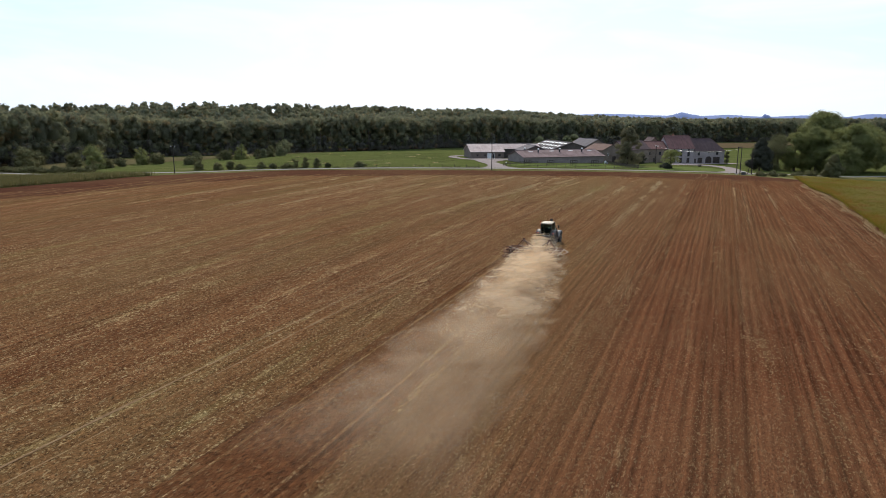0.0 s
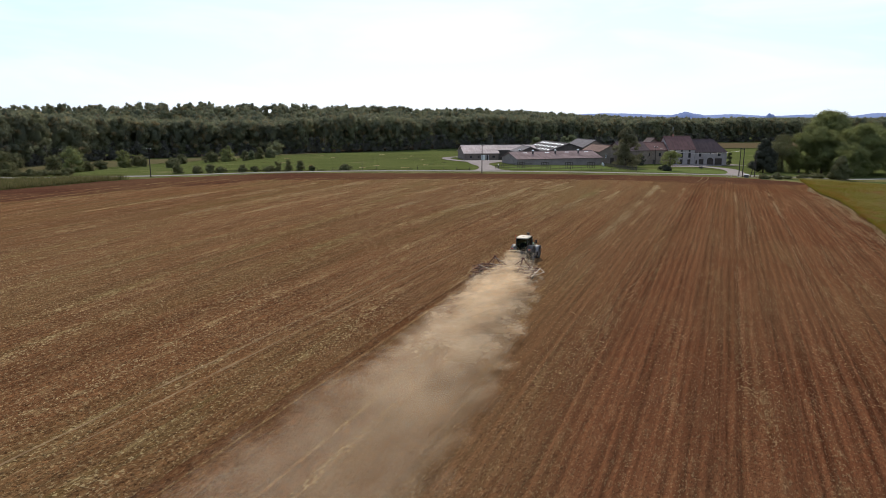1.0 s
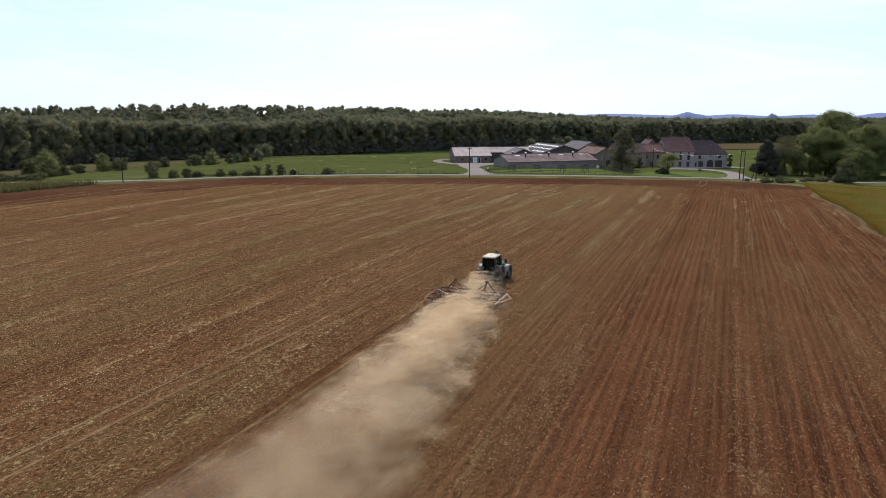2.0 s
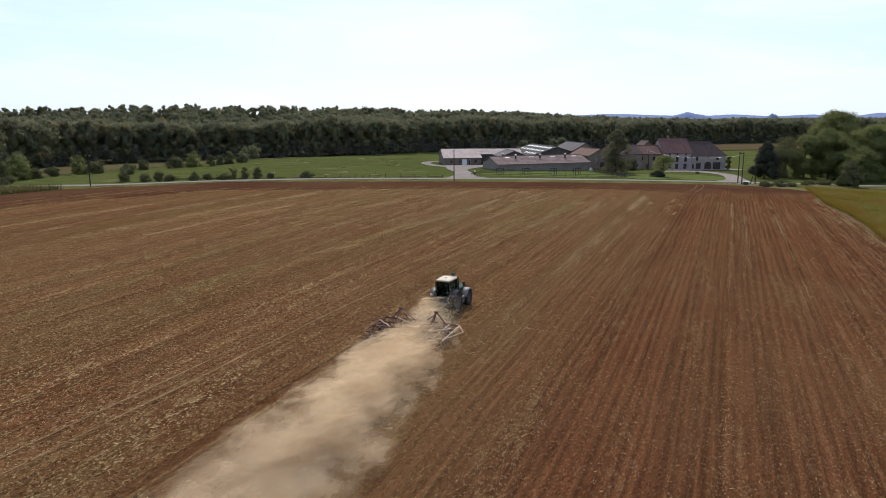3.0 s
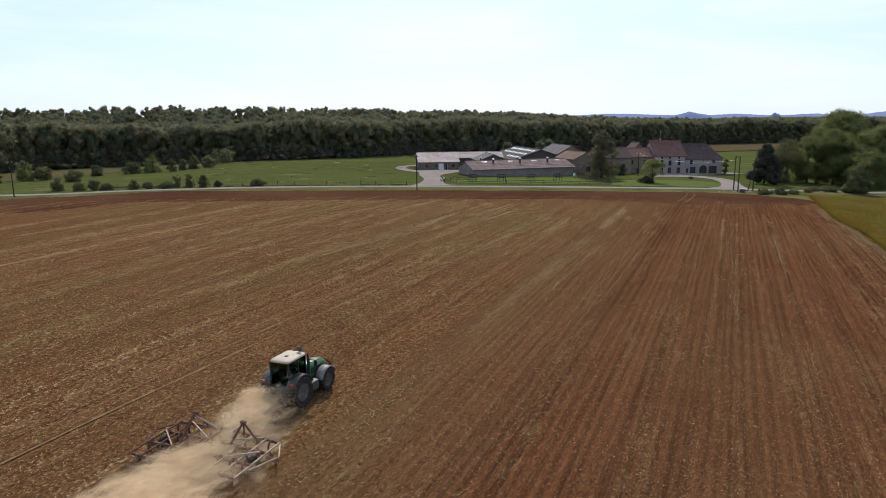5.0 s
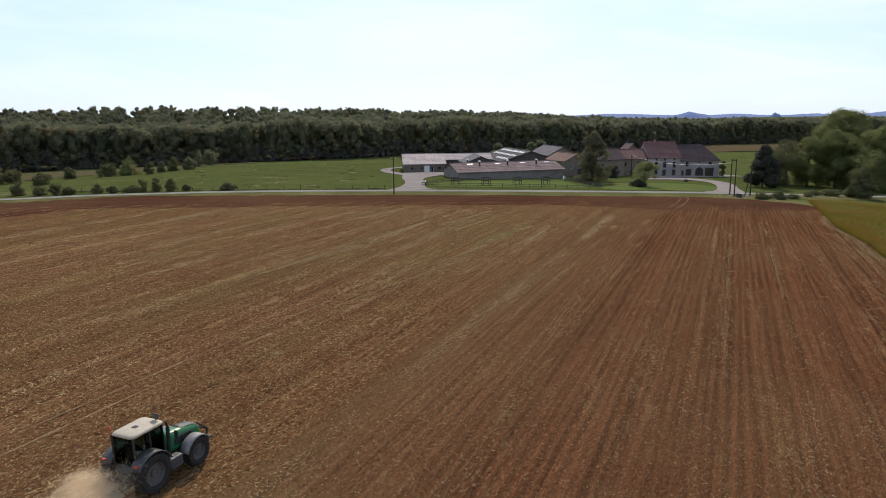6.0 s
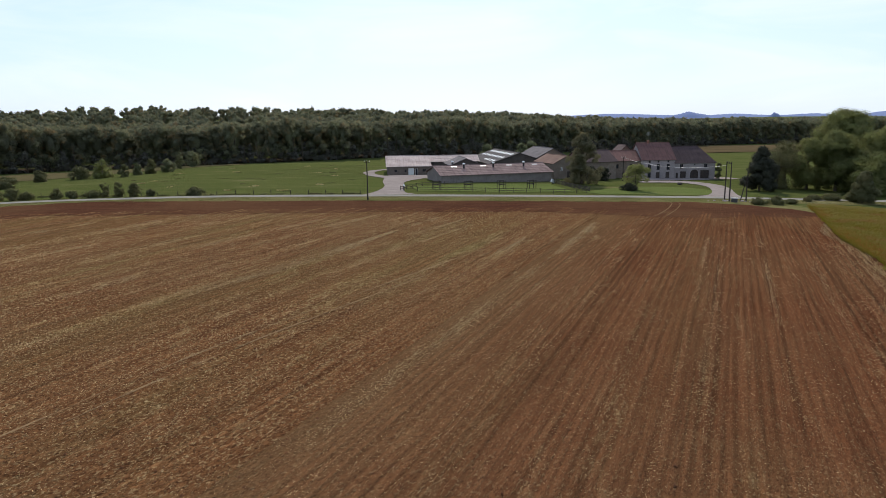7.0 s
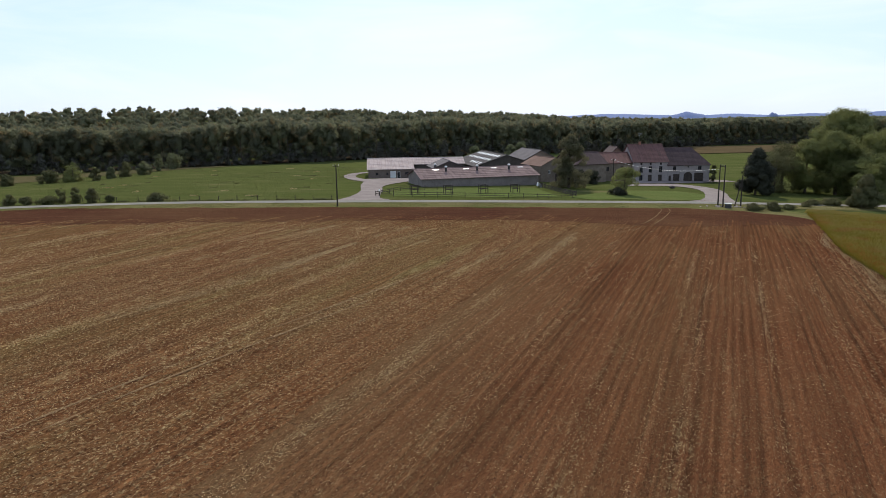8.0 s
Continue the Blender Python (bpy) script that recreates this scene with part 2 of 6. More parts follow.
# duller than the crown leaves: shade below the crowns put into the colour
M_BRUSH = leaf_material("shade_toned_understorey", (0.135, 0.132, 0.112), (0.165, 0.158, 0.130), (0.18, 0.165, 0.13), 0.2, 0.25)
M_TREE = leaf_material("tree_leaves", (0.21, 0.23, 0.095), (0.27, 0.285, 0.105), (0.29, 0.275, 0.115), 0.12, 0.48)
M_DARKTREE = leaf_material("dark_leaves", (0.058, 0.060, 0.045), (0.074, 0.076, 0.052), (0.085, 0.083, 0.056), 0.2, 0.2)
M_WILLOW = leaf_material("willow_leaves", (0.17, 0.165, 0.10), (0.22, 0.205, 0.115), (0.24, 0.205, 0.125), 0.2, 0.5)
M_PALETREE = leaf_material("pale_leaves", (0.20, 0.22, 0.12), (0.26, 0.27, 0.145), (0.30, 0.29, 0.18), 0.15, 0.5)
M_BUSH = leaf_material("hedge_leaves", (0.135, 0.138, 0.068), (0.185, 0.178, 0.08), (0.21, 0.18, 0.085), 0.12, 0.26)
M_BARK = plain("bark", (0.06, 0.045, 0.032), (0.12, 0.095, 0.07), 2.0, 0.95)
# the blue of distance haze is put into the hills' base colour
M_HILL = plain("haze_tinted_hill", (0.17, 0.215, 0.37), (0.20, 0.25, 0.41), 0.004, 1.0, fine=0.03, gloss=0.0)
M_TIN = roof_material("weathered_sheet_roof", (0.34, 0.275, 0.265), (0.52, 0.435, 0.42), (0.24, 0.175, 0.165), 1.0, 0.9)
M_FIBRE = roof_material("fibre_cement_roof", (0.145, 0.10, 0.10), (0.25, 0.18, 0.178), (0.062, 0.04, 0.042), 0.9, 0.95)
M_SLATE = roof_material("dark_sheet_roof", (0.06, 0.054, 0.058), (0.095, 0.086, 0.09), (0.045, 0.04, 0.042), 0.9, 0.95)
M_GREYROOF = roof_material("grey_tile_roof", (0.115, 0.105, 0.112), (0.165, 0.15, 0.16), (0.08, 0.07, 0.072), 0.4, 0.95)
M_REDTILE = roof_material("red_tile_roof", (0.135, 0.070, 0.064), (0.19, 0.105, 0.096), (0.075, 0.048, 0.045), 0.3, 0.95)
M_OLDTILE = roof_material("old_brown_tile_roof", (0.070, 0.048, 0.050), (0.105, 0.072, 0.073), (0.045, 0.034, 0.034), 0.3, 0.95)
M_ORANGETILE = roof_material("orange_tile_roof", (0.155, 0.095, 0.078), (0.205, 0.128, 0.105), (0.10, 0.068, 0.06), 0.3, 0.95)
M_RENDER = plain("old_lime_plaster", (0.25, 0.215, 0.21), (0.36, 0.315, 0.305), 0.35, 0.95, fine=4.0)
M_STONE = plain("rubble_stone", (0.15, 0.115, 0.09), (0.25, 0.20, 0.16), 0.8, 0.95, fine=4.0, bump=0.8)
M_BLOCK = plain("grey_blockwork", (0.16, 0.135, 0.125), (0.25, 0.215, 0.20), 0.5, 0.95, fine=4.0)
M_SHEDWALL = plain("stained_shed_block", (0.125, 0.094, 0.08), (0.195, 0.155, 0.135), 0.6, 0.95, fine=4.0)
M_DARKWALL = plain("dark_boards", (0.055, 0.045, 0.04), (0.10, 0.085, 0.075), 0.7, 0.85, fine=5.0)
M_GLASS = plain("dark_window_pane", (0.02, 0.022, 0.026), (0.03, 0.032, 0.036), 1.0, 0.12)
M_WHITE = plain("white_paint", (0.72, 0.72, 0.72), (0.82, 0.82, 0.81), 1.5, 0.5)
M_SKYLIGHT = plain("clear_plastic_sheet", (0.55, 0.57, 0.60), (0.70, 0.72, 0.74), 0.8, 0.3)
M_DARKDOOR = plain("dark_wood_door", (0.04, 0.03, 0.027), (0.075, 0.055, 0.045), 1.0, 0.7)
M_BRICK = plain("chimney_brick", (0.26, 0.11, 0.08), (0.36, 0.18, 0.13), 2.0, 0.9)
M_POLE = plain("dark_pole_timber", (0.035, 0.028, 0.025), (0.07, 0.058, 0.05), 1.5, 0.9, stretch=(4, 4, 0.4), gloss=0.1)
M_FENCE = plain("weathered_fence_wood", (0.045, 0.036, 0.03), (0.09, 0.075, 0.062), 2.0, 0.9, gloss=0.1)
M_METAL = plain("galvanised_steel", (0.40, 0.41, 0.42), (0.55, 0.56, 0.57), 4.0, 0.45, 0.8)
M_CABLE = plain("aluminium_cable", (0.45, 0.45, 0.46), (0.55, 0.55, 0.56), 4.0, 0.4, 0.3)
M_BLACK = plain("black_plastic", (0.018, 0.018, 0.02), (0.035, 0.035, 0.036), 3.0, 0.5)
M_TYRE = plain("dusty_tyre_rubber", (0.014, 0.013, 0.013), (0.04, 0.033, 0.028), 4.0, 0.9)
M_RIM = plain("dusty_grey_rim", (0.075, 0.068, 0.068), (0.13, 0.115, 0.11), 5.0, 0.6)
M_GREEN = plain("green_tractor_paint", (0.012, 0.11, 0.036), (0.018, 0.15, 0.05), 2.5, 0.4, bump=0.05, gloss=0.35)
M_GREYPAINT = plain("grey_tractor_paint", (0.045, 0.044, 0.046), (0.085, 0.08, 0.078), 3.0, 0.45)
M_FENDER = plain("dusty_grey_fender", (0.17, 0.165, 0.165), (0.25, 0.235, 0.23), 3.0, 0.5)
M_CABROOF = plain("cream_cab_roof", (0.38, 0.315, 0.24), (0.47, 0.40, 0.315), 3.0, 0.6)
M_RED = plain("red_lamp", (0.55, 0.05, 0.03), (0.65, 0.08, 0.04), 5.0, 0.3)
M_RUST = plain("rusty_red_frame_paint", (0.085, 0.040, 0.031), (0.19, 0.105, 0.08), 3.0, 0.9, gloss=0.1)
M_WORN = plain("dusty_worn_steel", (0.22, 0.155, 0.115), (0.42, 0.34, 0.27), 3.0, 0.6, 0.1)
M_CABGLASS, _t, _s = material("tinted_cab_glass", 0.05)
_s.inputs["Base Color"].default_value = (0.22, 0.28, 0.26, 1)
_s.inputs["Transmission Weight"].default_value = 1.0
_s.inputs["IOR"].default_value = 1.05
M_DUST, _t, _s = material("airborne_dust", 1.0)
_s.inputs["Specular IOR Level"].default_value = 0.0
_s.inputs["Base Color"].default_value = (0.86, 0.70, 0.49, 1)
_tr = node(_t, "ShaderNodeBsdfTranslucent", Color=(0.94, 0.77, 0.53, 1))
_mx = node(_t, "ShaderNodeMixShader", Fac=0.62)
_t.links.new(_s.outputs["BSDF"], _mx.inputs[1])
_t.links.new(_tr.outputs["BSDF"], _mx.inputs[2])
_t.links.new(_mx.outputs["Shader"], _t.nodes["Material Output"].inputs["Surface"])


M_VEIL, _t, _s = material("dust_veil", 1.0)
_s.inputs["Specular IOR Level"].default_value = 0.0
_s.inputs["Base Color"].default_value = (0.86, 0.695, 0.495, 1)
_tr = node(_t, "ShaderNodeBsdfTranslucent", Color=(0.95, 0.78, 0.555, 1))
_mx = node(_t, "ShaderNodeMixShader", Fac=0.6)
_t.links.new(_s.outputs["BSDF"], _mx.inputs[1])
_t.links.new(_tr.outputs["BSDF"], _mx.inputs[2])
_body = _t.nodes.new("ShaderNodeAttribute")
_body.attribute_name = "body"
_load = _t.nodes.new("ShaderNodeAttribute")
_load.attribute_name = "load"
_billow = noise_fac(_t, coords(_t, HEADING, (1.0, 0.75, 1.1)), 0.40, 3.0, 0.5, 0.28, 0.72)
_wisp = noise_fac(_t, coords(_t, HEADING, (1.0, 0.7, 1.2)), 1.25, 4.0, 0.55, 0.25, 0.75)
_shape = maths(_t, "ADD", _body.outputs["Fac"], maths(_t, "ADD", maths(_t, "MULTIPLY", maths(_t, "SUBTRACT", _billow, 0.5), 1.0), maths(_t, "MULTIPLY", maths(_t, "SUBTRACT", _wisp, 0.5), 0.5)))
_soft = node(_t, "ShaderNodeMapRange", From_Min=0.02, From_Max=1.05)
_soft.interpolation_type = "SMOOTHSTEP"
_t.links.new(_shape, _soft.inputs["Value"])
_edge = node(_t, "ShaderNodeMapRange", From_Min=0.0, From_Max=0.22)
_edge.interpolation_type = "SMOOTHSTEP"
_t.links.new(_body.outputs["Fac"], _edge.inputs["Value"])
_alpha = maths(_t, "MULTIPLY", maths(_t, "MULTIPLY", _soft.outputs["Result"], _edge.outputs["Result"]), _load.outputs["Fac"])
_clear = _t.nodes.new("ShaderNodeBsdfTransparent")
_mx2 = _t.nodes.new("ShaderNodeMixShader")
_t.links.new(_alpha, _mx2.inputs["Fac"])
_t.links.new(_clear.outputs["BSDF"], _mx2.inputs[1])
_t.links.new(_mx.outputs["Shader"], _mx2.inputs[2])
_t.links.new(_mx2.outputs["Shader"], _t.nodes["Material Output"].inputs["Surface"])


# ---- building blocks ----
RNG = np.random.default_rng(7)


def ground_z(x, y):
    """Height of the land: nearly flat field, falling gently to the farm and the valley, rising under the woods."""
    x, y = np.asarray(x, float), np.asarray(y, float)
    a, b = np.clip(x, -150, 150) / 100, np.clip(y, 20, 470) / 100
    z = -1.346 + 0.453 * a + 1.671 * b - 1.663 * a * a - 0.28 * a * b - 0.623 * b * b
    z = z + 1.1 * np.exp(-((x - 134) ** 2 + (y - 328) ** 2) / 30 ** 2)
    ridge = np.clip((y - 480 - 0.35 * np.maximum(x, 0)) / 420, 0, 1)
    west = np.clip((-x - 190) / 300, 0, 1) * np.clip((y - 100) / 200, 0, 1)
    z = z + 19 * ridge * ridge * (3 - 2 * ridge) * np.interp(x, [-200.0, -120.0, -60.0, 0.0, 100.0, 200.0, 300.0], [1.15, 0.88, 0.60, 0.46, 0.50, 0.30, 0.06]) + 9 * west
    return z


def gz(x, y):
    return float(ground_z(x, y))


def mesh_object(name, verts, faces, mat, parent=None, smooth=False):
    """A mesh object straight from arrays of triangles or quads."""
    verts, faces = np.asarray(verts, np.float32), np.asarray(faces, np.int32)
    me = bpy.data.meshes.new(name)
    n, k = faces.shape
    me.vertices.add(len(verts))
    me.vertices.foreach_set("co", verts.ravel())
    me.loops.add(n * k)
    me.loops.foreach_set("vertex_index", faces.ravel())
    me.polygons.add(n)
    me.polygons.foreach_set("loop_start", np.arange(0, n * k, k, dtype=np.int32))
    if smooth:
        me.polygons.foreach_set("use_smooth", np.ones(n, bool))
    me.update(calc_edges=True)
    me.materials.append(mat)
    ob = new(name, me)
    if parent:
        ob.parent = parent
    return ob


def part(name, bm, mat, parent=None, label="", smooth=False):
    """Links a bmesh as one mesh object under a thing or a part."""
    me = bpy.data.meshes.new(name)
    bmesh.ops.recalc_face_normals(bm, faces=bm.faces)
    if smooth:
        for f in bm.faces:
            f.smooth = True
    bm.to_mesh(me)
    bm.free()
    me.materials.append(mat)
    ob = new(name, me)
    if parent:
        ob.parent = parent
    return tagged(ob, label)


def box(bm, lo, hi, m=None, bevel=0.0):
    size, mid = [h - l for l, h in zip(lo, hi)], [(l + h) / 2 for l, h in zip(lo, hi)]
    base = m if m is not None else Matrix()
    made = bmesh.ops.create_cube(bm, size=1.0, matrix=base @ Matrix.Translation(mid) @ Matrix.Diagonal((*size, 1)))
    if bevel:
        edges = list({e for v in made["verts"] for e in v.link_edges})
        bmesh.ops.bevel(bm, geom=edges, offset=bevel, segments=2, affect="EDGES", profile=0.5)


def rod(bm, p, q, r, seg=6, r2=None):
    p, q = Vector(p), Vector(q)
    d = q - p
    m = Matrix.Translation((p + q) / 2) @ d.to_track_quat("Z", "Y").to_matrix().to_4x4()
    bmesh.ops.create_cone(bm, cap_ends=True, segments=seg, radius1=r, radius2=r if r2 is None else r2, depth=d.length, matrix=m)


def bar(bm, p, q, w, h=None):
    """A square bar from p to q."""
    p, q = Vector(p), Vector(q)
    d = q - p
    m = Matrix.Translation((p + q) / 2) @ d.to_track_quat("Y", "Z").to_matrix().to_4x4()
    bmesh.ops.create_cube(bm, size=1.0, matrix=m @ Matrix.Diagonal((w, d.length, h or w, 1)))


def lathe(bm, profile, seg, m):
    """Turns (radius, height) pairs round the local z axis."""
    rings = []
    for r, h in profile:
        rings.append([bm.verts.new(m @ Vector((r * math.cos(2 * math.pi * i / seg), r * math.sin(2 * math.pi * i / seg), h))) for i in range(seg)])
    for a, b in zip(rings, rings[1:]):
        for i in range(seg):
            bm.faces.new((a[i], a[(i + 1) % seg], b[(i + 1) % seg], b[i]))
    return rings


def thing(name, x, y, turn=0.0, z=None, label="", category="", group="", kind=""):
    """An Empty at a thing's base."""
    ob = new(name)
    ob.matrix_basis = pose(x, y, gz(x, y) if z is None else z, 0, 0, turn)
    return tagged(ob, label, category, group, kind)


def smooth_line(points, step):
    """Catmull-Rom through rows of numbers, in steps of about that many metres."""
    p = np.array(points, float)
    p = np.vstack([2 * p[0] - p[1], p, 2 * p[-1] - p[-2]])
    out = []
    for i in range(1, len(p) - 2):
        n = max(2, int(np.linalg.norm(p[i + 1, :2] - p[i, :2]) / step))
        for t in np.arange(n) / n:
            out.append(0.5 * (2 * p[i] + (p[i + 1] - p[i - 1]) * t + (2 * p[i - 1] - 5 * p[i] + 4 * p[i + 1] - p[i + 2]) * t ** 2
                              + (3 * p[i] - p[i - 1] - 3 * p[i + 1] + p[i + 2]) * t ** 3))
    out.append(p[-2])
    return np.array(out)


def ribbon(name, points, mat, lift, step=2.0, across=6, rough=0.0, crown=0.0):
    """A strip of ground of changing width along a line of (x, y, width), laid on the land."""
    line = smooth_line(points, step)
    d = np.gradient(line[:, :2], axis=0)
    d /= np.linalg.norm(d, axis=1)[:, None]
    side = np.stack([d[:, 1], -d[:, 0]], 1)
    s = np.linspace(-0.5, 0.5, across + 1)
    wob = line[:, 2] * (1 + rough * RNG.normal(size=len(line)))
    xy = line[:, None, :2] + side[:, None, :] * (s[None, :, None] * wob[:, None, None])
    z = ground_z(xy[..., 0], xy[..., 1]) + lift + crown * (1 - (2 * s[None, :]) ** 2)
    verts = np.concatenate([xy, z[..., None]], 2).reshape(-1, 3)
    n, k = len(line), across + 1
    i, j = np.meshgrid(np.arange(n - 1), np.arange(across), indexing="ij")
    a = (i * k + j).ravel()
    return mesh_object(name, verts, np.stack([a, a + 1, a + k + 1, a + k], 1), mat, smooth=True)


ICO = bmesh.new()
bmesh.ops.create_icosphere(ICO, subdivisions=1, radius=1.0)
ICO_V = np.array([v.co[:] for v in ICO.verts])
ICO_F = np.array([[v.index for v in f.verts] for f in ICO.faces])
ICO.free()


def foliage(blobs, leaves, size, rng, core=0.86, flat=0.24, reach=(0.74, 1.24)):
    """Crown geometry: blobs (x, y, z, rx, ry, rz) clothed in small leaf faces. Returns verts and triangles."""
    blobs = np.asarray(blobs, float)
    area = blobs[:, 3] * blobs[:, 5]
    pick = rng.choice(len(blobs), leaves, p=area / area.sum())
    d = rng.normal(size=(leaves, 3))
    d /= np.linalg.norm(d, axis=1)[:, None]
    b = blobs[pick]
    at = b[:, :3] + d * b[:, 3:] * rng.uniform(*reach, (leaves, 1))
    nrm = d + rng.normal(size=d.shape) * flat
    nrm /= np.linalg.norm(nrm, axis=1)[:, None]
    up = rng.normal(size=d.shape)
    e1 = np.cross(nrm, up)
    e1 /= np.linalg.norm(e1, axis=1)[:, None]
    e2 = np.cross(nrm, e1)
    s = size * rng.uniform(0.55, 1.3, (leaves, 1))
    quad = np.stack([at + e1 * s, at - e1 * s * 0.6 + e2 * s * 0.8, at - e1 * s * 0.6 - e2 * s * 0.8], 1).reshape(-1, 3)
    tri = np.arange(leaves * 3).reshape(-1, 3)
    jit = 1 + rng.normal(size=(len(blobs), len(ICO_V), 1)) * 0.17
    cv = (blobs[:, None, :3] + ICO_V[None] * jit * blobs[:, None, 3:] * core).reshape(-1, 3)
    cf = (ICO_F[None] + (np.arange(len(blobs)) * len(ICO_V))[:, None, None]).reshape(-1, 3) + len(quad)
    return np.concatenate([quad, cv]), np.concatenate([tri, cf])


def crown_blobs(rng, width, low, high, count, shape="round", lump=(0.11, 0.20)):
    """Clumps that make up a crown between two heights."""
    out = []
    phase = rng.uniform(0, 6.28, 3)
    for _ in range(count):
        h = rng.uniform(0, 1)
        if shape == "cone":
            reach = (1 - h) ** 0.85 * 0.92 + 0.06
        elif shape == "dome":
            reach = math.sqrt(max(0.05, 1 - h * h))
        else:
            reach = math.sqrt(max(0.08, 1 - (2 * h - 0.85) ** 2 / 1.35))
        a, r = rng.uniform(0, 2 * math.pi), math.sqrt(rng.uniform(0.05, 1)) * reach * width * 0.36
        r *= 1 + 0.22 * math.sin(2 * a + phase[0] + 3 * h) + 0.16 * math.sin(3 * a + phase[1] - 4 * h)
        s = width * rng.uniform(*lump)
        out.append((r * math.cos(a), r * math.sin(a), low + s * 0.6 + h * (high - low - 1.5 * s), s, s, s * rng.uniform(0.7, 0.95)))
    return out


def tree(name, x, y, height, width, mat, label, low=0.18, clumps=38, leaves=4200, size=0.32, shape="round", seed=1, category="tree", trunk=0.03, core=0.8, lean=0.0, lump=(0.11, 0.20)):
    """A tree: tapered trunk with limbs, and a crown of many small leaves."""
    rng = np.random.default_rng(seed)
    ob = thing(name, x, y, label=label, category=category)
    blobs = crown_blobs(rng, width, height * low, height, clumps, shape, lump)
    bm = bmesh.new()
    r0 = height * trunk
    knee, top = Vector((lean * 0.4, 0.1, height * 0.35)), Vector((lean, 0, height * 0.78))
    rod(bm, (0, 0, -0.4), knee, r0, 9, r0 * 0.7)
    rod(bm, knee, top, r0 * 0.7, 8, r0 * 0.2)
    for bl in blobs[: max(6, clumps // 4)]:
        s = knee.lerp(top, min(0.9, max(0.0, (bl[2] - height * 0.4) / (height * 0.6))))
        rod(bm, s, bl[:3], r0 * 0.28, 5, r0 * 0.08)
    part("trunk", bm, M_BARK, ob)
    v, f = foliage(blobs, leaves, size, rng, core, reach=(0.72, 1.13))
    mesh_object("crown", v, f, mat, ob, True)
    return ob


# ---- land ----
def spread(lo, a, b, hi, fine, coarse):
    """Grid lines: fine between a and b, widening outwards."""
    mid = list(np.arange(a, b, fine)) + [b]
    left, right, s = [], [], fine
    p = a
    while p > lo:
        s = min(s * 1.35, coarse)
        p -= s
        left.append(p)
    p, s = b, fine
    while p < hi:
        s = min(s * 1.35, coarse)
        p += s
        right.append(p)
    return np.array(left[::-1] + mid + right)


def ground():
    xs, ys = spread(-4000, -200, 220, 4000, 6.0, 300.0), spread(-600, -30, 540, 4300, 6.0, 300.0)
    X, Y = np.meshgrid(xs, ys)
    Z = ground_z(X, Y) - 0.05
    far = np.hypot(X, Y)
    Z = Z + np.where(far > 1200, 3.0 * np.sin(X / 260.0) * np.clip((far - 1200) / 1500, 0, 1), 0)
    n, k = X.shape
    i, j = np.meshgrid(np.arange(n - 1), np.arange(k - 1), indexing="ij")
    a = (i * k + j).ravel()
    ob = mesh_object("ground", np.stack([X, Y, Z], 2).reshape(-1, 3), np.stack([a, a + 1, a + k + 1, a + k], 1), M_MEADOW, smooth=True)
    return tagged(ob, "green meadow land reaching to the wooded horizon", "ground", kind="structure")


ground()

UX, UY = math.sin(radians(HEADING)), math.cos(radians(HEADING))


def plan(u, v):
    """Along the furrows and across them, to x and y."""
    return UX * u + UY * v, UY * u - UX * v


EDGE_V = 23.8        # right-hand edge of the field


def top_edge(x):
    """y of the field's far edge, which rounds off at the crop's corner."""
    x = np.asarray(x, float)
    return 229.5 + 0.00085 * (x - 25) ** 2 - np.interp(x, [96.0, 99.0, 104.3, 108.2, 110.5, 112.5], [0.0, 1.8, 6.5, 13.0, 19.0, 25.0])


def left_edge(y):
    """x of the field's left edge."""
    return np.interp(y, [-40.0, 100.0, 180.0, 194.0, 207.0, 223.0, 229.5, 236.0], [-400.0, -240.0, -143.0, -126.0, -110.0, -96.5, -86.0, -70.0])


def headland_depth(x):
    """Depth of the turned band along the far edge."""
    return np.interp(x, [-60.0, 20.0, 60.0, 75.0, 90.0, 99.0, 108.0, 112.0], [27.0, 21.0, 19.5, 27.0, 27.0, 25.0, 17.0, 10.0])


def tilled_sheet(name, v0, v1, mat, label, seed):
    """A strip of the field with real ridges and furrows along it."""
    rng = np.random.default_rng(seed)
    v = np.arange(v0, v1 + 0.001, 0.15) if v0 > -60 else np.concatenate([np.arange(v0, -62.0, 0.5), np.arange(-62.0, v1 + 0.001, 0.15)])
    u = np.arange(-40.0, 262.0, 2.5)
    V, U = np.meshgrid(v, u)
    X, Y = plan(U, V)
    ridge = 0.034 * np.sin(2 * np.pi * v / 0.75 + 1.5 * np.sin(v * 0.43)) + rng.normal(size=len(v)) * 0.028
    for vc in (-16.9, -8.7, 2.6, 10.9):
        ridge = ridge - 0.06 * np.exp(-((v - vc) / 0.2) ** 2) + 0.07 * np.exp(-((v - vc + 0.5) / 0.25) ** 2)
    ridge = np.maximum(ridge, -0.075)
    slow = 0.015 * np.sin(2 * np.pi * v / 6.9 + 0.6)
    Z = ground_z(X, Y) + 0.06 + ridge[None] + slow[None] + rng.normal(size=X.shape) * 0.004
    n, k = X.shape
    i, j = np.meshgrid(np.arange(n - 1), np.arange(k - 1), indexing="ij")
    a = (i * k + j).ravel()
    cx, cy = X.ravel()[a], Y.ravel()[a]
    ragged = np.repeat(rng.normal(size=(n - 1) * (k - 1) // 9 + 1) * 1.1, 9)[: len(a)]
    keep = (cy < top_edge(cx) - headland_depth(cx) + 4.5 + ragged) & (cx > left_edge(cy) + 30)
    a = a[keep]
    ob = mesh_object(name, np.stack([X, Y, Z], 2).reshape(-1, 3), np.stack([a, a + 1, a + k + 1, a + k], 1), mat, smooth=True)
    return tagged(ob, label, "field", kind="structure")


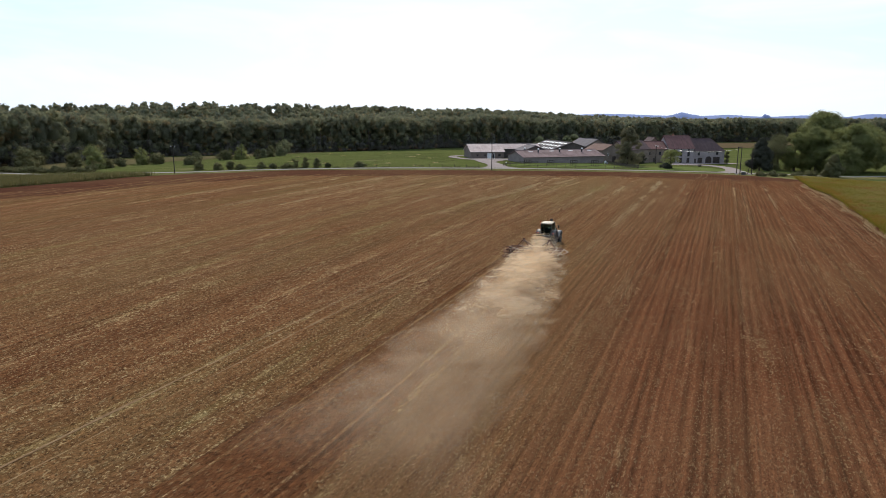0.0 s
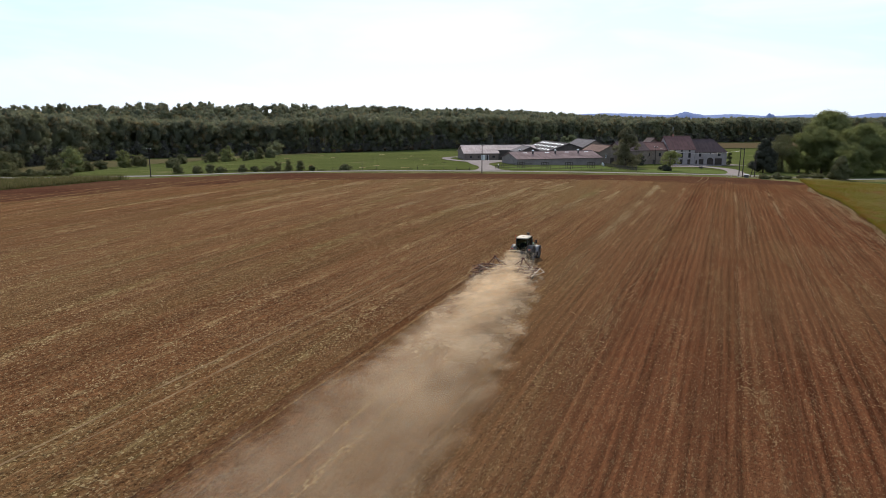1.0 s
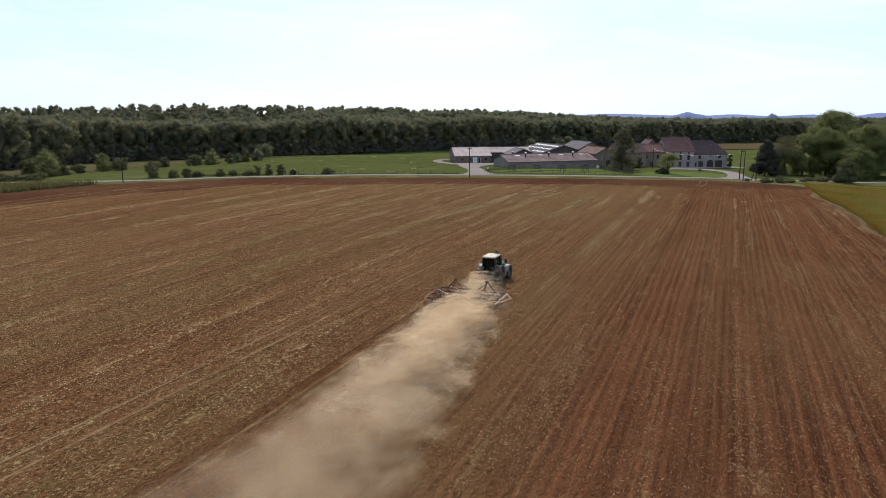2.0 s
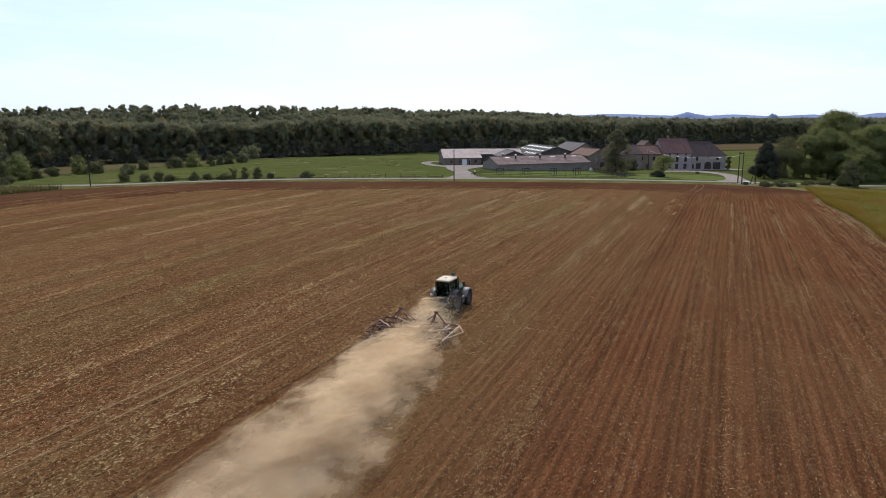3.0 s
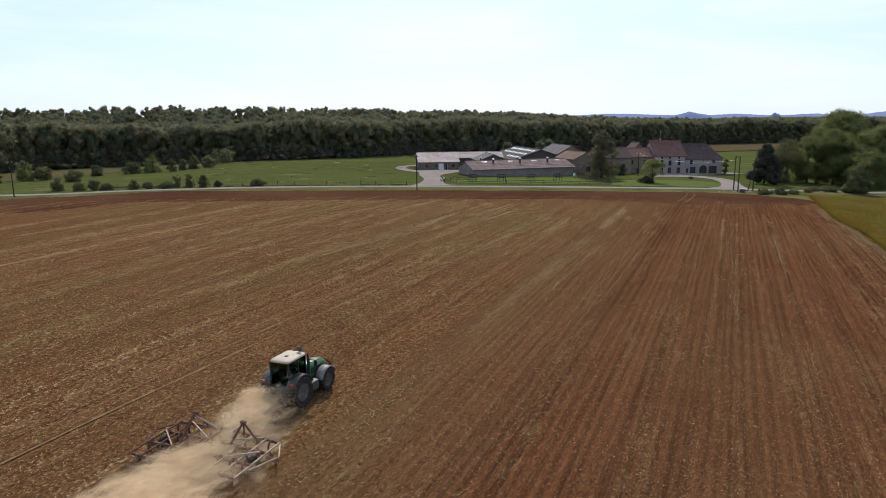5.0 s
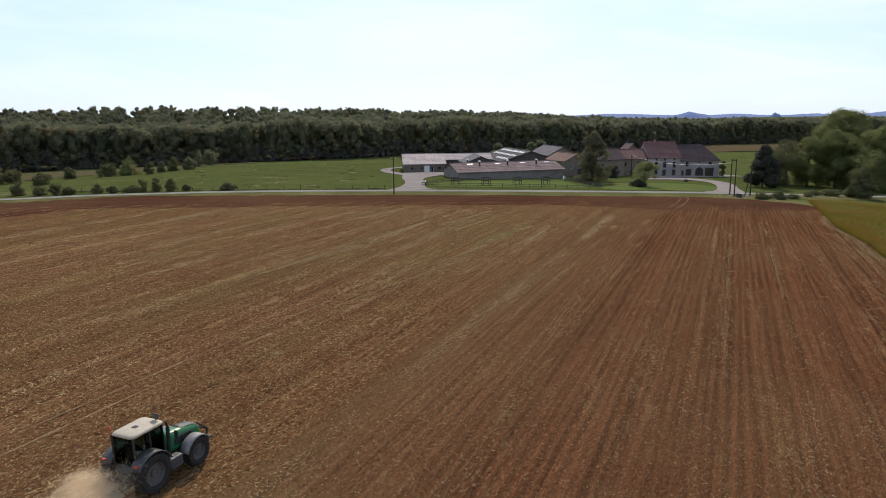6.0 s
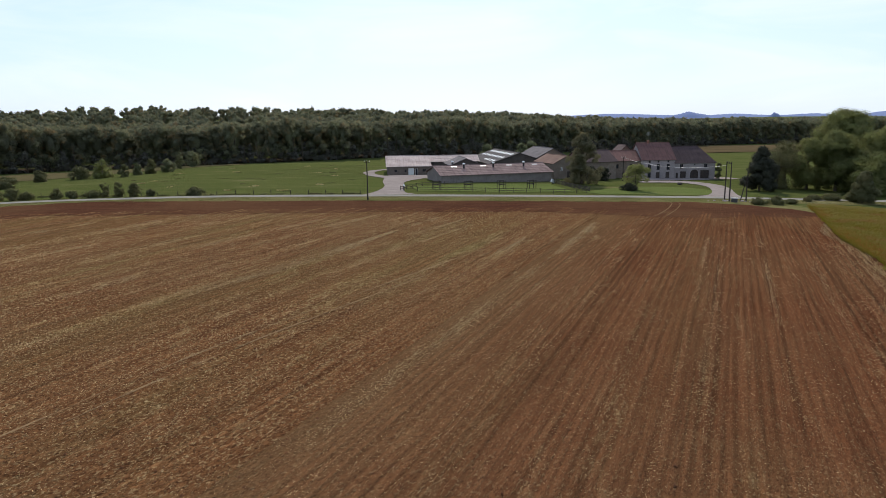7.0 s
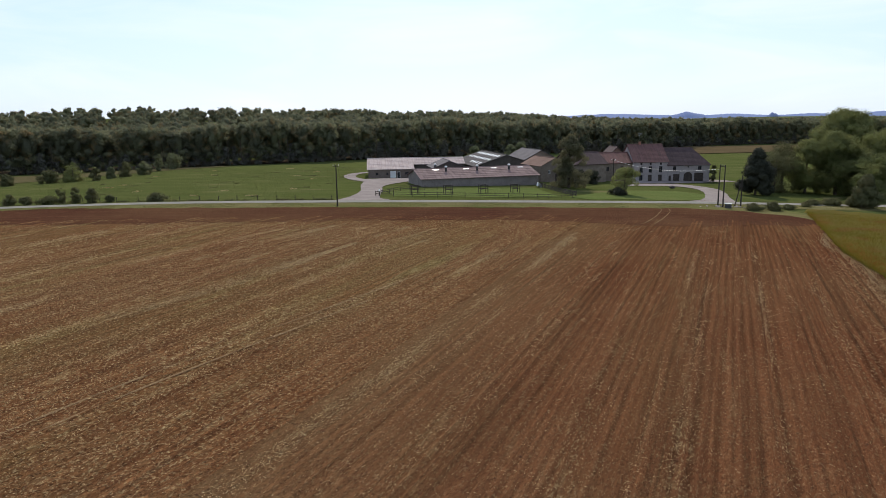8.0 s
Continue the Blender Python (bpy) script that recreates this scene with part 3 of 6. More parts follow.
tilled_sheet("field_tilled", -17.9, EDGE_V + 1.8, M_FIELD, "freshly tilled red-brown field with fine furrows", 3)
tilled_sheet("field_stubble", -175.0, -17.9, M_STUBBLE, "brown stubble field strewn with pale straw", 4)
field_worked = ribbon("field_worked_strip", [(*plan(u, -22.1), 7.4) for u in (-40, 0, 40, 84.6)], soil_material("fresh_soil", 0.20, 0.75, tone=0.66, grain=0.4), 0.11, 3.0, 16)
tagged(field_worked, "dark freshly worked strip behind the cultivator", "field", kind="structure")


def headland():
    """The red band turned along the road and the left-hand side."""
    line = [(110.3, 210.5, 8.0)]
    line += [(x, float(top_edge(x)) - float(headland_depth(x)) / 2 - 0.3, float(headland_depth(x))) for x in (107.5, 103, 97, 90, 80, 68, 54, 36, 20, -5, -30, -52)]
    line += [(-70.0, 211.0, 34.0), (-84.5, 206.5, 39.0), (-98.0, 192.2, 40.0), (-114.0, 179.2, 40.0), (-131.0, 165.2, 40.0), (-178.0, 126.0, 40.0)]
    ob = ribbon("field_headland", line, M_HEADLAND, 0.09, 2.0, 50, 0.05, 0.0)
    co = np.empty(len(ob.data.vertices) * 3, np.float32)
    ob.data.vertices.foreach_get("co", co)
    co = co.reshape(-1, 3)
    co[:, 2] += RNG.normal(size=len(co)) * 0.025
    ob.data.vertices.foreach_set("co", co.ravel())
    return tagged(ob, "dark red-brown tilled headland along the road", "field", kind="structure")


headland()


TRACK = [plan(u, v) for u, v in ((-60, -34.9), (-20, -34.7), (22, -34.4), (60, -33.8), (85, -33.3), (105, -32.8), (122, -32.0), (141, -29.7), (160, -27.2), (178, -24.2))]
TRACK += [(56.3, 185.3), (64.9, 192.8), (73.0, 200.7), (78.5, 207.5), (83.6, 217.5), (87.9, 228.0), (88.6, 231.5)]


def wheel_track(points, side, lift):
    line = smooth_line([(x, y, 0.21) for x, y in points], 3.0)
    d = np.gradient(line[:, :2], axis=0)
    d /= np.linalg.norm(d, axis=1)[:, None]
    line[:, :2] += np.stack([d[:, 1], -d[:, 0]], 1) * side + RNG.normal(size=(len(line), 2)) * 0.03
    ob = ribbon("wheel_track", line, M_TRAM, lift, 1.5, 2, 0.3)
    return tagged(ob, "pale dry wheel track across the field", "wheel track", kind="structure")


for gauge in (-0.9, 0.9):
    wheel_track(TRACK[:14], gauge, 0.084)
    wheel_track(TRACK[13:], gauge, 0.145)


# verge, road and drives
ROAD = [(-330, 318, 4.6), (-240, 288, 4.6), (-170, 262, 4.6), (-128, 247, 4.6), (-100, 238.5, 4.6), (-84, 236.6, 4.6), (-66, 239.6, 4.6), (-43, 241.2, 4.6), (-24, 242.0, 4.6), (15, 241.3, 4.6), (55, 242.2, 4.6), (82, 244.3, 4.6), (104, 247.2, 4.8), (135, 251.0, 4.4), (200, 262, 4.4), (330, 290, 4.4)]
tagged(ribbon("verge", [(x, y - 4.8, 13.0) for x, y, w in ROAD], M_VERGE, 0.02, 4.0, 10, 0.05), "rough grass verge beside the lane", "verge", kind="structure")
tagged(ribbon("verge_corner", [(92, 235.5, 6), (100, 235, 9), (107, 231.5, 14), (112, 226, 16), (116.5, 219, 12), (117, 212, 8)], M_VERGE, 0.05, 2.0, 8, 0.05), "dry grass bank at the rounded corner of the field", "verge", kind="structure")
tagged(ribbon("road", ROAD, M_ROAD, 0.07, 3.0, 6, 0.0, 0.05), "narrow pale asphalt country lane", "road", kind="structure")
tagged(ribbon("driveway", [(20.5, 243.5, 14), (20.0, 248, 9.0), (20.2, 256, 6.8), (20, 268, 6.0), (18.5, 284, 7.0), (20, 298, 12), (23, 308, 15), (25, 314, 13)], M_GRAVEL, 0.10, 1.5, 8, 0.02), "pale gravel farm drive", "driveway", kind="structure")
tagged(ribbon("yard", [(13, 309, 6), (22, 311.5, 9), (30, 313, 9), (36, 315, 6)], M_GRAVEL, 0.13, 1.5, 6, 0.02), "pale gravel yard in front of the sheds", "yard", kind="structure")
tagged(ribbon("side_track", [(18, 300, 6), (13.0, 307, 5), (8.0, 317, 4.4), (5.0, 331, 4.2), (6.0, 346, 4.2), (12, 358, 4)], M_GRAVEL, 0.115, 1.5, 4, 0.03), "pale gravel track round the long shed", "track", kind="structure")
tagged(ribbon("house_drive", [(106, 247, 12), (109, 253, 8), (113, 264, 6), (117.5, 278, 6), (119, 290, 7), (114, 299, 8), (105, 299, 7), (96, 296, 5)], M_GRAVEL, 0.10, 1.5, 6, 0.02), "pale gravel drive to the farmhouse", "driveway", kind="structure")
tagged(ribbon("house_yard", [(101, 307, 6), (112, 310, 9), (124, 315, 10), (140, 322, 6)], M_GRAVEL, 0.12, 1.5, 6, 0.02), "pale gravel yard before the farmhouse", "yard", kind="structure")

tagged(ribbon("lawn", [(74, 252, 8), (82, 257, 14), (93, 263, 24), (104, 268, 24), (111, 273, 14)], M_LAWN, 0.04, 2.0, 8), "bright mown lawn before the farmhouse", "lawn", kind="structure")
tagged(ribbon("paddock", [(26, 260, 12), (38, 263, 20), (52, 265, 26), (68, 267, 26)], M_LAWN, 0.04, 2.0, 8), "bright green paddock before the long barn", "paddock", kind="structure")

# fields in the valley beyond the farm
tagged(ribbon("far_fallow_field", [(150, 610, 60), (260, 655, 95), (420, 675, 100), (640, 690, 100)], M_FALLOW, 0.4, 12.0, 10), "brown fallow field before the far woods", "field", kind="structure")
tagged(ribbon("scrub_meadow", [(-188, 262, 40), (-178, 300, 52), (-166, 335, 60), (-146, 370, 66), (-128, 402, 60), (-104, 432, 40), (-80, 450, 22)], M_SCRUB, 0.10, 6.0, 10, 0.06), "strip of brown rough grass below the woods", "meadow", kind="structure")


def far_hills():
    """Wooded hills at the horizon; distance haze is mixed into their blue colour."""
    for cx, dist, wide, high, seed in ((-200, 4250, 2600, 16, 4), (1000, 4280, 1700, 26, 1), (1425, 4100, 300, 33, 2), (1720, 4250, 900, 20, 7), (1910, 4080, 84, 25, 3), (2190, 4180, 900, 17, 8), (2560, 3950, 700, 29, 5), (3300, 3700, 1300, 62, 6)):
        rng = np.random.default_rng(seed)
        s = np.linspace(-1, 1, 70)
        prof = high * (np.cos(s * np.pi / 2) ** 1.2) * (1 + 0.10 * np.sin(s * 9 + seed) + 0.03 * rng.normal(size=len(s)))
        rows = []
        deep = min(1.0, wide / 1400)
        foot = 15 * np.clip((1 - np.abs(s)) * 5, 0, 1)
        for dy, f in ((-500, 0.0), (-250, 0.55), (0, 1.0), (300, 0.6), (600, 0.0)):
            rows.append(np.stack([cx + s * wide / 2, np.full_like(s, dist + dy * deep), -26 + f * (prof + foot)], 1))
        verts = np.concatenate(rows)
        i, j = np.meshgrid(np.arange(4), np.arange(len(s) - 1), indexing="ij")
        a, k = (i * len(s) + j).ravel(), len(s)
        tagged(mesh_object("far_hill", verts, np.stack([a, a + 1, a + k + 1, a + k], 1), M_HILL, smooth=True), "wooded hill on the horizon, tinted blue with distance haze", "hill", kind="structure")


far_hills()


# ---- farm buildings ----
def wall_cells(bm, length, height, holes, thick, m):
    """A wall panel along local x from 0 to length, with openings (x0, x1, z0, z1) left through it."""
    xs = sorted({0.0, length, *[h[0] for h in holes], *[h[1] for h in holes]})
    zs = sorted({-2.5, height, *[max(-2.5, h[2]) for h in holes], *[h[3] for h in holes]})
    for x0, x1 in zip(xs, xs[1:]):
        for z0, z1 in zip(zs, zs[1:]):
            cx, cz = (x0 + x1) / 2, (z0 + z1) / 2
            if not any(h[0] < cx < h[1] and h[2] < cz < h[3] for h in holes):
                box(bm, (x0, 0, z0), (x1, thick, z1), m)
    bmesh.ops.remove_doubles(bm, verts=bm.verts, dist=0.001)


def gable_prism(bm, depth, low, high, thick, m):
    """The triangle of a gable over a wall along local x."""
    pts = [(0, low), (depth, low), (depth / 2, high)]
    a = [bm.verts.new(m @ Vector((x, 0, z))) for x, z in pts]
    b = [bm.verts.new(m @ Vector((x, thick, z))) for x, z in pts]
    bm.faces.new(a)
    bm.faces.new(b[::-1])
    for i in range(3):
        j = (i + 1) % 3
        bm.faces.new((a[i], a[j], b[j], b[i]))


def roof_slab(parent, name, mat, p0, p1, p2, p3, thick=0.14, label="", sheet=True):
    """A roof slope from its four corners (eave left, eave right, ridge right, ridge left), with courses of overlapping sheets."""
    bm = bmesh.new()
    p0, p1, p2, p3 = (Vector(p) for p in (p0, p1, p2, p3))
    nrm = (p1 - p0).cross(p3 - p0).normalized()
    n = max(2, round((p3 - p0).length / (1.5 if sheet else 0.7)))
    rows = []
    for i in range(n):
        for s, lift in ((i / n, 0.05 if sheet else 0.02), ((i + 1) / n, 0.0)):
            rows.append((bm.verts.new(p0.lerp(p3, s) + nrm * (thick + lift)), bm.verts.new(p1.lerp(p2, s) + nrm * (thick + lift))))
    under = [bm.verts.new(v) for v in (p0, p1, p2, p3)]
    for a, b in zip(rows, rows[1:]):
        bm.faces.new((a[0], a[1], b[1], b[0]))
    bm.faces.new(under[::-1])
    bm.faces.new((under[0], under[1], rows[0][1], rows[0][0]))
    bm.faces.new((under[3], under[2], rows[-1][1], rows[-1][0]))
    bm.faces.new([under[1], under[2]] + [r[1] for r in rows[::-1]])
    bm.faces.new([under[0], under[3]] + [r[0] for r in rows[::-1]])
    return part(name, bm, mat, parent, label)


def opening(parent, kind, x0, x1, z0, z1, y, mat, frame_mat=None, name="window"):
    """A window or door set back in its opening in the front wall."""
    bm = bmesh.new()
    box(bm, (x0 + 0.06, y + 0.22, z0 + 0.06), (x1 - 0.06, y + 0.28, z1 - 0.06))
    if kind == "door":
        n = max(2, int((x1 - x0) / 0.6))
        for i in range(n):
            a = x0 + 0.06 + (x1 - x0 - 0.12) * i / n
            box(bm, (a + 0.02, y + 0.20, z0 + 0.08), (a + (x1 - x0 - 0.12) / n - 0.02, y + 0.22, z1 - 0.08))
    pane = part(name, bm, mat, parent)
    if frame_mat:
        bm = bmesh.new()
        for lo, hi in (((x0, z0), (x0 + 0.09, z1)), ((x1 - 0.09, z0), (x1, z1)), ((x0 + 0.09, z1 - 0.09), (x1 - 0.09, z1)), ((x0 + 0.09, z0), (x1 - 0.09, z0 + 0.09))):
            box(bm, (lo[0], y + 0.12, lo[1]), (hi[0], y + 0.22, hi[1]))
        if kind == "window":
            xm = (x0 + x1) / 2
            box(bm, (xm - 0.04, y + 0.14, z0 + 0.09), (xm + 0.04, y + 0.22, z1 - 0.09))
        part("frame", bm, frame_mat, pane)
    return pane


def building(name, x, y, turn, z, length, depth, eave, ridge, wall, roof, label, category, holes=(), along=True, over=0.5, roof_name="roof", hip=0.0):
    """A gabled building. along: the ridge runs along the front; else the gable faces front. holes: openings in the front wall."""
    ob = thing(name, x, y, turn, z, label, category)
    front = Matrix()
    back = pose(length, depth, 0, 0, 0, 180)
    left = pose(0, depth, 0, 0, 0, -90)
    right = pose(length, 0, 0, 0, 0, 90)
    for nm, m, ln, hl in (("front_wall", front, length, holes), ("back_wall", back, length, ()), ("side_wall", left, depth, ()), ("side_wall", right, depth, ())):
        bm = bmesh.new()
        inset = 0.0 if nm != "side_wall" else 0.38
        if inset:
            wall_cells(bm, ln - 2 * inset, eave, hl, 0.38, m @ Matrix.Translation((inset, 0, 0)))
        else:
            wall_cells(bm, ln, eave, hl, 0.38, m)
        if along == (nm == "side_wall") and not (hip and m is right):
            gable_prism(bm, ln, eave, ridge - 0.05, 0.38, m)
        part(nm, bm, wall, ob)
    o = over
    sheet = roof in (M_TIN, M_FIBRE, M_SLATE)
    if along:
        h = depth / 2
        drop = (ridge - eave) * o / h
        roof_slab(ob, roof_name, roof, (-o, -o, eave - drop), (length + o, -o, eave - drop), (length + o - hip, h, ridge), (-o, h, ridge), sheet=sheet)
        roof_slab(ob, roof_name, roof, (length + o, depth + o, eave - drop), (-o, depth + o, eave - drop), (-o, h, ridge), (length + o - hip, h, ridge), sheet=sheet)
        if hip:
            roof_slab(ob, "hip_roof", roof, (length + o, -o, eave - drop), (length + o, depth + o, eave - drop), (length + o - hip, h + 0.05, ridge), (length + o - hip, h - 0.05, ridge), sheet=sheet)
        bm = bmesh.new()
        rod(bm, (-o, h, ridge + 0.16), (length + o - hip, h, ridge + 0.16), 0.16, 8)
    else:
        h = length / 2
        drop = (ridge - eave) * o / h
        roof_slab(ob, roof_name, roof, (-o, depth + o, eave - drop), (-o, -o, eave - drop), (h, -o, ridge), (h, depth + o, ridge), sheet=sheet)
        roof_slab(ob, roof_name, roof, (length + o, -o, eave - drop), (length + o, depth + o, eave - drop), (h, depth + o, ridge), (h, -o, ridge), sheet=sheet)
        bm = bmesh.new()
        rod(bm, (h, -o, ridge + 0.16), (h, depth + o, ridge + 0.16), 0.16, 8)
    part("ridge_cap", bm, roof, ob)
    for x0, x1, z0, z1, kind, mat, fm in holes_of(holes):
        opening(ob, kind, x0, x1, z0, z1, 0.0, mat, fm, kind)
    return ob


def holes_of(holes):
    return [h for h in holes if len(h) == 7]


def win(x, z, w=1.0, h=1.6, fm=None):
    return (x - w / 2, x + w / 2, z, z + h, "window", M_GLASS, fm or M_WHITE)


def door(x, w=1.1, h=2.2, mat=None, fm=None, z=0.0):
    return (x - w / 2, x + w / 2, z - 0.4, z + h, "door", mat or M_DARKDOOR, fm)


def vent(parent, x, y, z):
    """A dark roof vent with a pale cowl."""
    bm = bmesh.new()
    rod(bm, (x, y, z - 0.6), (x, y, z + 1.35), 0.34, 12, 0.28)
    flue = part("roof_vent", bm, M_BLACK, parent, "black roof vent", smooth=False)
    bm = bmesh.new()
    lathe(bm, [(0.30, z + 1.35), (0.48, z + 1.45), (0.46, z + 1.62), (0.2, z + 1.84), (0.02, z + 1.88)], 12, Matrix.Translation((x, y, 0)))
    part("cowl", bm, M_WHITE, flue, "white vent cowl", smooth=True)


def skylight(parent, p0, p1, p2, p3, lift=0.22):
    bm = bmesh.new()
    p = [Vector(q) for q in (p0, p1, p2, p3)]
    nrm = (p[1] - p[0]).cross(p[3] - p[0]).normalized()
    lo, hi = [bm.verts.new(q + nrm * (lift - 0.06)) for q in p], [bm.verts.new(q + nrm * lift) for q in p]
    bm.faces.new(hi)
    bm.faces.new(lo[::-1])
    for i in range(4):
        j = (i + 1) % 4
        bm.faces.new((lo[i], lo[j], hi[j], hi[i]))
    part("skylight", bm, M_SKYLIGHT, parent, "pale translucent roof light")


# long sheds beside the yard
shed = building("cattle_shed", 13.2, 319.0, 6, -2.65, 15.6, 24, 3.1, 6.1, M_SHEDWALL, M_TIN, "long low grey block shed under a pale sheet roof", "shed",
                holes=(win(3.0, 1.1, 0.9, 0.8, M_DARKDOOR), win(6.6, 1.1, 0.7, 0.8, M_DARKDOOR), door(8.6, 2.0, 2.5, M_WHITE, M_WHITE), door(10.6, 0.9, 2.3, M_GLASS, M_WHITE), win(13.4, 1.1, 1.2, 0.9, M_DARKDOOR)))
building("shed_extension", 13.2 + 15.7 * math.cos(radians(6)) - 6.2 * math.sin(radians(6)), 319 + 15.7 * math.sin(radians(6)) + 6.2 * math.cos(radians(6)), 6, -2.8, 18.5, 11.6, 4.4, 6.2,
                    M_DARKWALL, M_TIN, "narrow pale-roofed extension of the cattle shed", "shed")
barn = building("long_barn", 33.4, 281.5, 17, -1.95, 37.0, 17.0, 2.25, 4.5, M_BLOCK, M_FIBRE, "long low barn with weathered pinkish roof and vents", "barn",
                over=0.6)
for vx in (9.0, 19.0, 29.5):
    vent(barn, vx, 5.6, 2.25 + 2.25 * 5.6 / 8.5)
for vx in (5.2, 15.0, 24.0, 33.0):
    za, zb = 2.25 + 2.25 * 6.8 / 8.5, 2.25 + 2.25 * 7.3 / 8.5
    skylight(barn, (vx, 6.8, za), (vx + 1.9, 6.8, za), (vx + 1.9, 7.3, zb), (vx, 7.3, zb))
mid_shed = building("calf_shed", 36.3, 305.5, 10, -2.3, 10.5, 13.0, 4.1, 6.2, M_DARKWALL, M_GREYROOF, "small grey-roofed shed with its gable to the yard", "shed", along=False)
vent(mid_shed, 0.6, 0.9, 3.6)
hall = building("machinery_hall", 50.6, 325.0, 12, -3.1, 23.0, 34.0, 3.8, 7.5, M_DARKWALL, M_SLATE, "large dark machinery hall with rows of roof lights", "barn", along=False,
                holes=(door(11.5, 8.0, 3.2),))
for row, width in ((0.22, 1.0), (0.52, 1.0), (0.82, 1.2)):
    for i in range(8 if row > 0.3 else 4):
        yy = 2.2 + i * 3.9
        xa, xb = 11.5 * (row - 0.055), 11.5 * (row + 0.055)
        za, zb = 3.8 + 3.7 * (row - 0.055), 3.8 + 3.7 * (row + 0.055)
        skylight(hall, (xa, yy + 1.9 * width, za), (xa, yy, za), (xb, yy, zb), (xb, yy + 1.9 * width, zb))
grey_barn = building("grey_barn", 68.5, 330.0, 14, -3.6, 13.0, 20.0, 6.0, 9.3, M_STONE, M_GREYROOF, "stone barn with a broad grey roof", "barn", along=False)
building("stone_byre", 71.5, 306.0, 20, -3.3, 9.5, 14.0, 5.3, 7.6, M_STONE, M_ORANGETILE, "stone byre with an orange tiled roof", "byre", holes=(win(3.0, 2.6, 0.8, 1.2), door(6.2, 2.0, 2.4)), along=False)
building("old_stone_barn", 81.5, 306.0, 22, -3.7, 13.5, 12.0, 6.0, 9.4, M_STONE, M_OLDTILE, "old stone barn shaded behind the willow", "barn", holes=(door(6, 2.6, 3.0),))
wing = building("farmhouse_wing", 92.3, 314.9, 3, -4.3, 11.5, 12.0, 6.4, 9.4, M_STONE, M_REDTILE, "lower farmhouse wing under red tiles", "house", holes=(win(3, 3.6, 1.0, 1.5, M_DARKDOOR), win(8, 3.6, 1.0, 1.5, M_DARKDOOR), door(5.4)))

HOUSE_TURN = 3
house = building("farmhouse", 103.9, 314.0, HOUSE_TURN, -4.7, 11.7, 15.0, 7.1, 12.5, M_RENDER, M_REDTILE, "pale plastered farmhouse with a steep red tiled roof", "house",
                 holes=(win(2.6, 6.0, 0.7, 0.75, M_DARKDOOR), win(5.75, 6.0, 0.7, 0.75, M_DARKDOOR), win(9.3, 6.0, 0.7, 0.75, M_DARKDOOR), win(2.6, 3.4, 1.15, 2.1, M_DARKDOOR), win(5.75, 3.4, 1.15, 2.1, M_DARKDOOR), win(9.3, 3.4, 1.15, 2.1, M_DARKDOOR),
                        door(5.7, 1.4, 2.7), door(9.2, 1.4, 2.7), win(2.6, 0.7, 1.15, 1.9, M_DARKDOOR)), over=0.35)
bm = bmesh.new()
box(bm, (3.8, 7.1, 11.6), (4.5, 7.8, 13.4), None, 0.04)
box(bm, (3.72, 7.02, 13.4), (4.58, 7.88, 13.52))
part("chimney", bm, M_BRICK, house, "brick chimney stack")
bm = bmesh.new()
rod(bm, (4.1, 7.4, 14.1), (4.1, 7.4, 16.6), 0.03)
for k in range(4):
    rod(bm, (3.5, 7.4, 15.6 + k * 0.25), (4.7, 7.4, 15.6 + k * 0.25), 0.02)
part("aerial", bm, M_METAL, house, "roof aerial")
bx, by = 103.9 + 11.8 * math.cos(radians(HOUSE_TURN)), 314.0 + 11.8 * math.sin(radians(HOUSE_TURN))
stable = building("house_barn", bx, by, HOUSE_TURN, -4.6, 14.4, 15.0, 5.8, 11.0, M_RENDER, M_OLDTILE, "barn end of the farmhouse with an arched doorway", "barn", over=0.35, hip=4.0,
                  holes=(win(2.3, 3.7, 1.1, 1.6, M_DARKDOOR), win(11.0, 4.0, 1.2, 1.2, M_DARKDOOR), win(7.0, 4.8, 0.5, 0.5, M_DARKDOOR), (1.9, 4.1, -0.4, 2.7, "door", M_DARKDOOR, None), (5.5, 8.5, -0.4, 3.3, "door", M_DARKDOOR, None), (9.2, 12.4, -0.4, 3.0, "door", M_DARKDOOR, None), door(0.8, 0.9, 2.2)))
bm = bmesh.new()
for i in range(14):
    a0, a1 = math.pi * i / 14, math.pi * (i + 1) / 14
    ring = [(7.0 + math.cos(a) * r, 1.9 + math.sin(a) * r * 0.95) for a in (a0, a1) for r in (1.5, 1.9)]
    lo = [bm.verts.new((x, -0.07, z)) for x, z in ring]
    hi = [bm.verts.new((x, 0.30, z)) for x, z in ring]
    for q in ((0, 1, 3, 2),):
        bm.faces.new([lo[j] for j in q])
        bm.faces.new([hi[j] for j in q[::-1]])
    for j, k in ((0, 1), (1, 3), (3, 2), (2, 0)):
        bm.faces.new((lo[j], lo[k], hi[k], hi[j]))
for s in (-1, 1):
    box(bm, (7.0 + s * 1.7 - 0.2, -0.07, -1.5), (7.0 + s * 1.7 + 0.2, 0.30, 1.9))
part("stone_arch", bm, M_RENDER, stable, "dressed stone arch round the doorway")
building("rear_house", 99.0, 330.0, HOUSE_TURN, -4.6, 6.0, 9.0, 8.4, 11.2, M_STONE, M_OLDTILE, "mossy-roofed rear building behind the farmhouse", "house", along=False)


# ---- woods ----
FRONT = smooth_line([(-260, 180, 0), (-205, 230, 0), (-190, 285, 0), (-186, 340, 0), (-184, 395, 0), (-160, 442, 0), (-112, 458, 0), (-69, 470, 0), (-39, 481, 0), (-8, 503, 0), (60, 548, 0), (130, 600, 0), (200, 645, 0), (300, 735, 0), (420, 748, 0), (640, 770, 0)], 4.0)[:, :2]


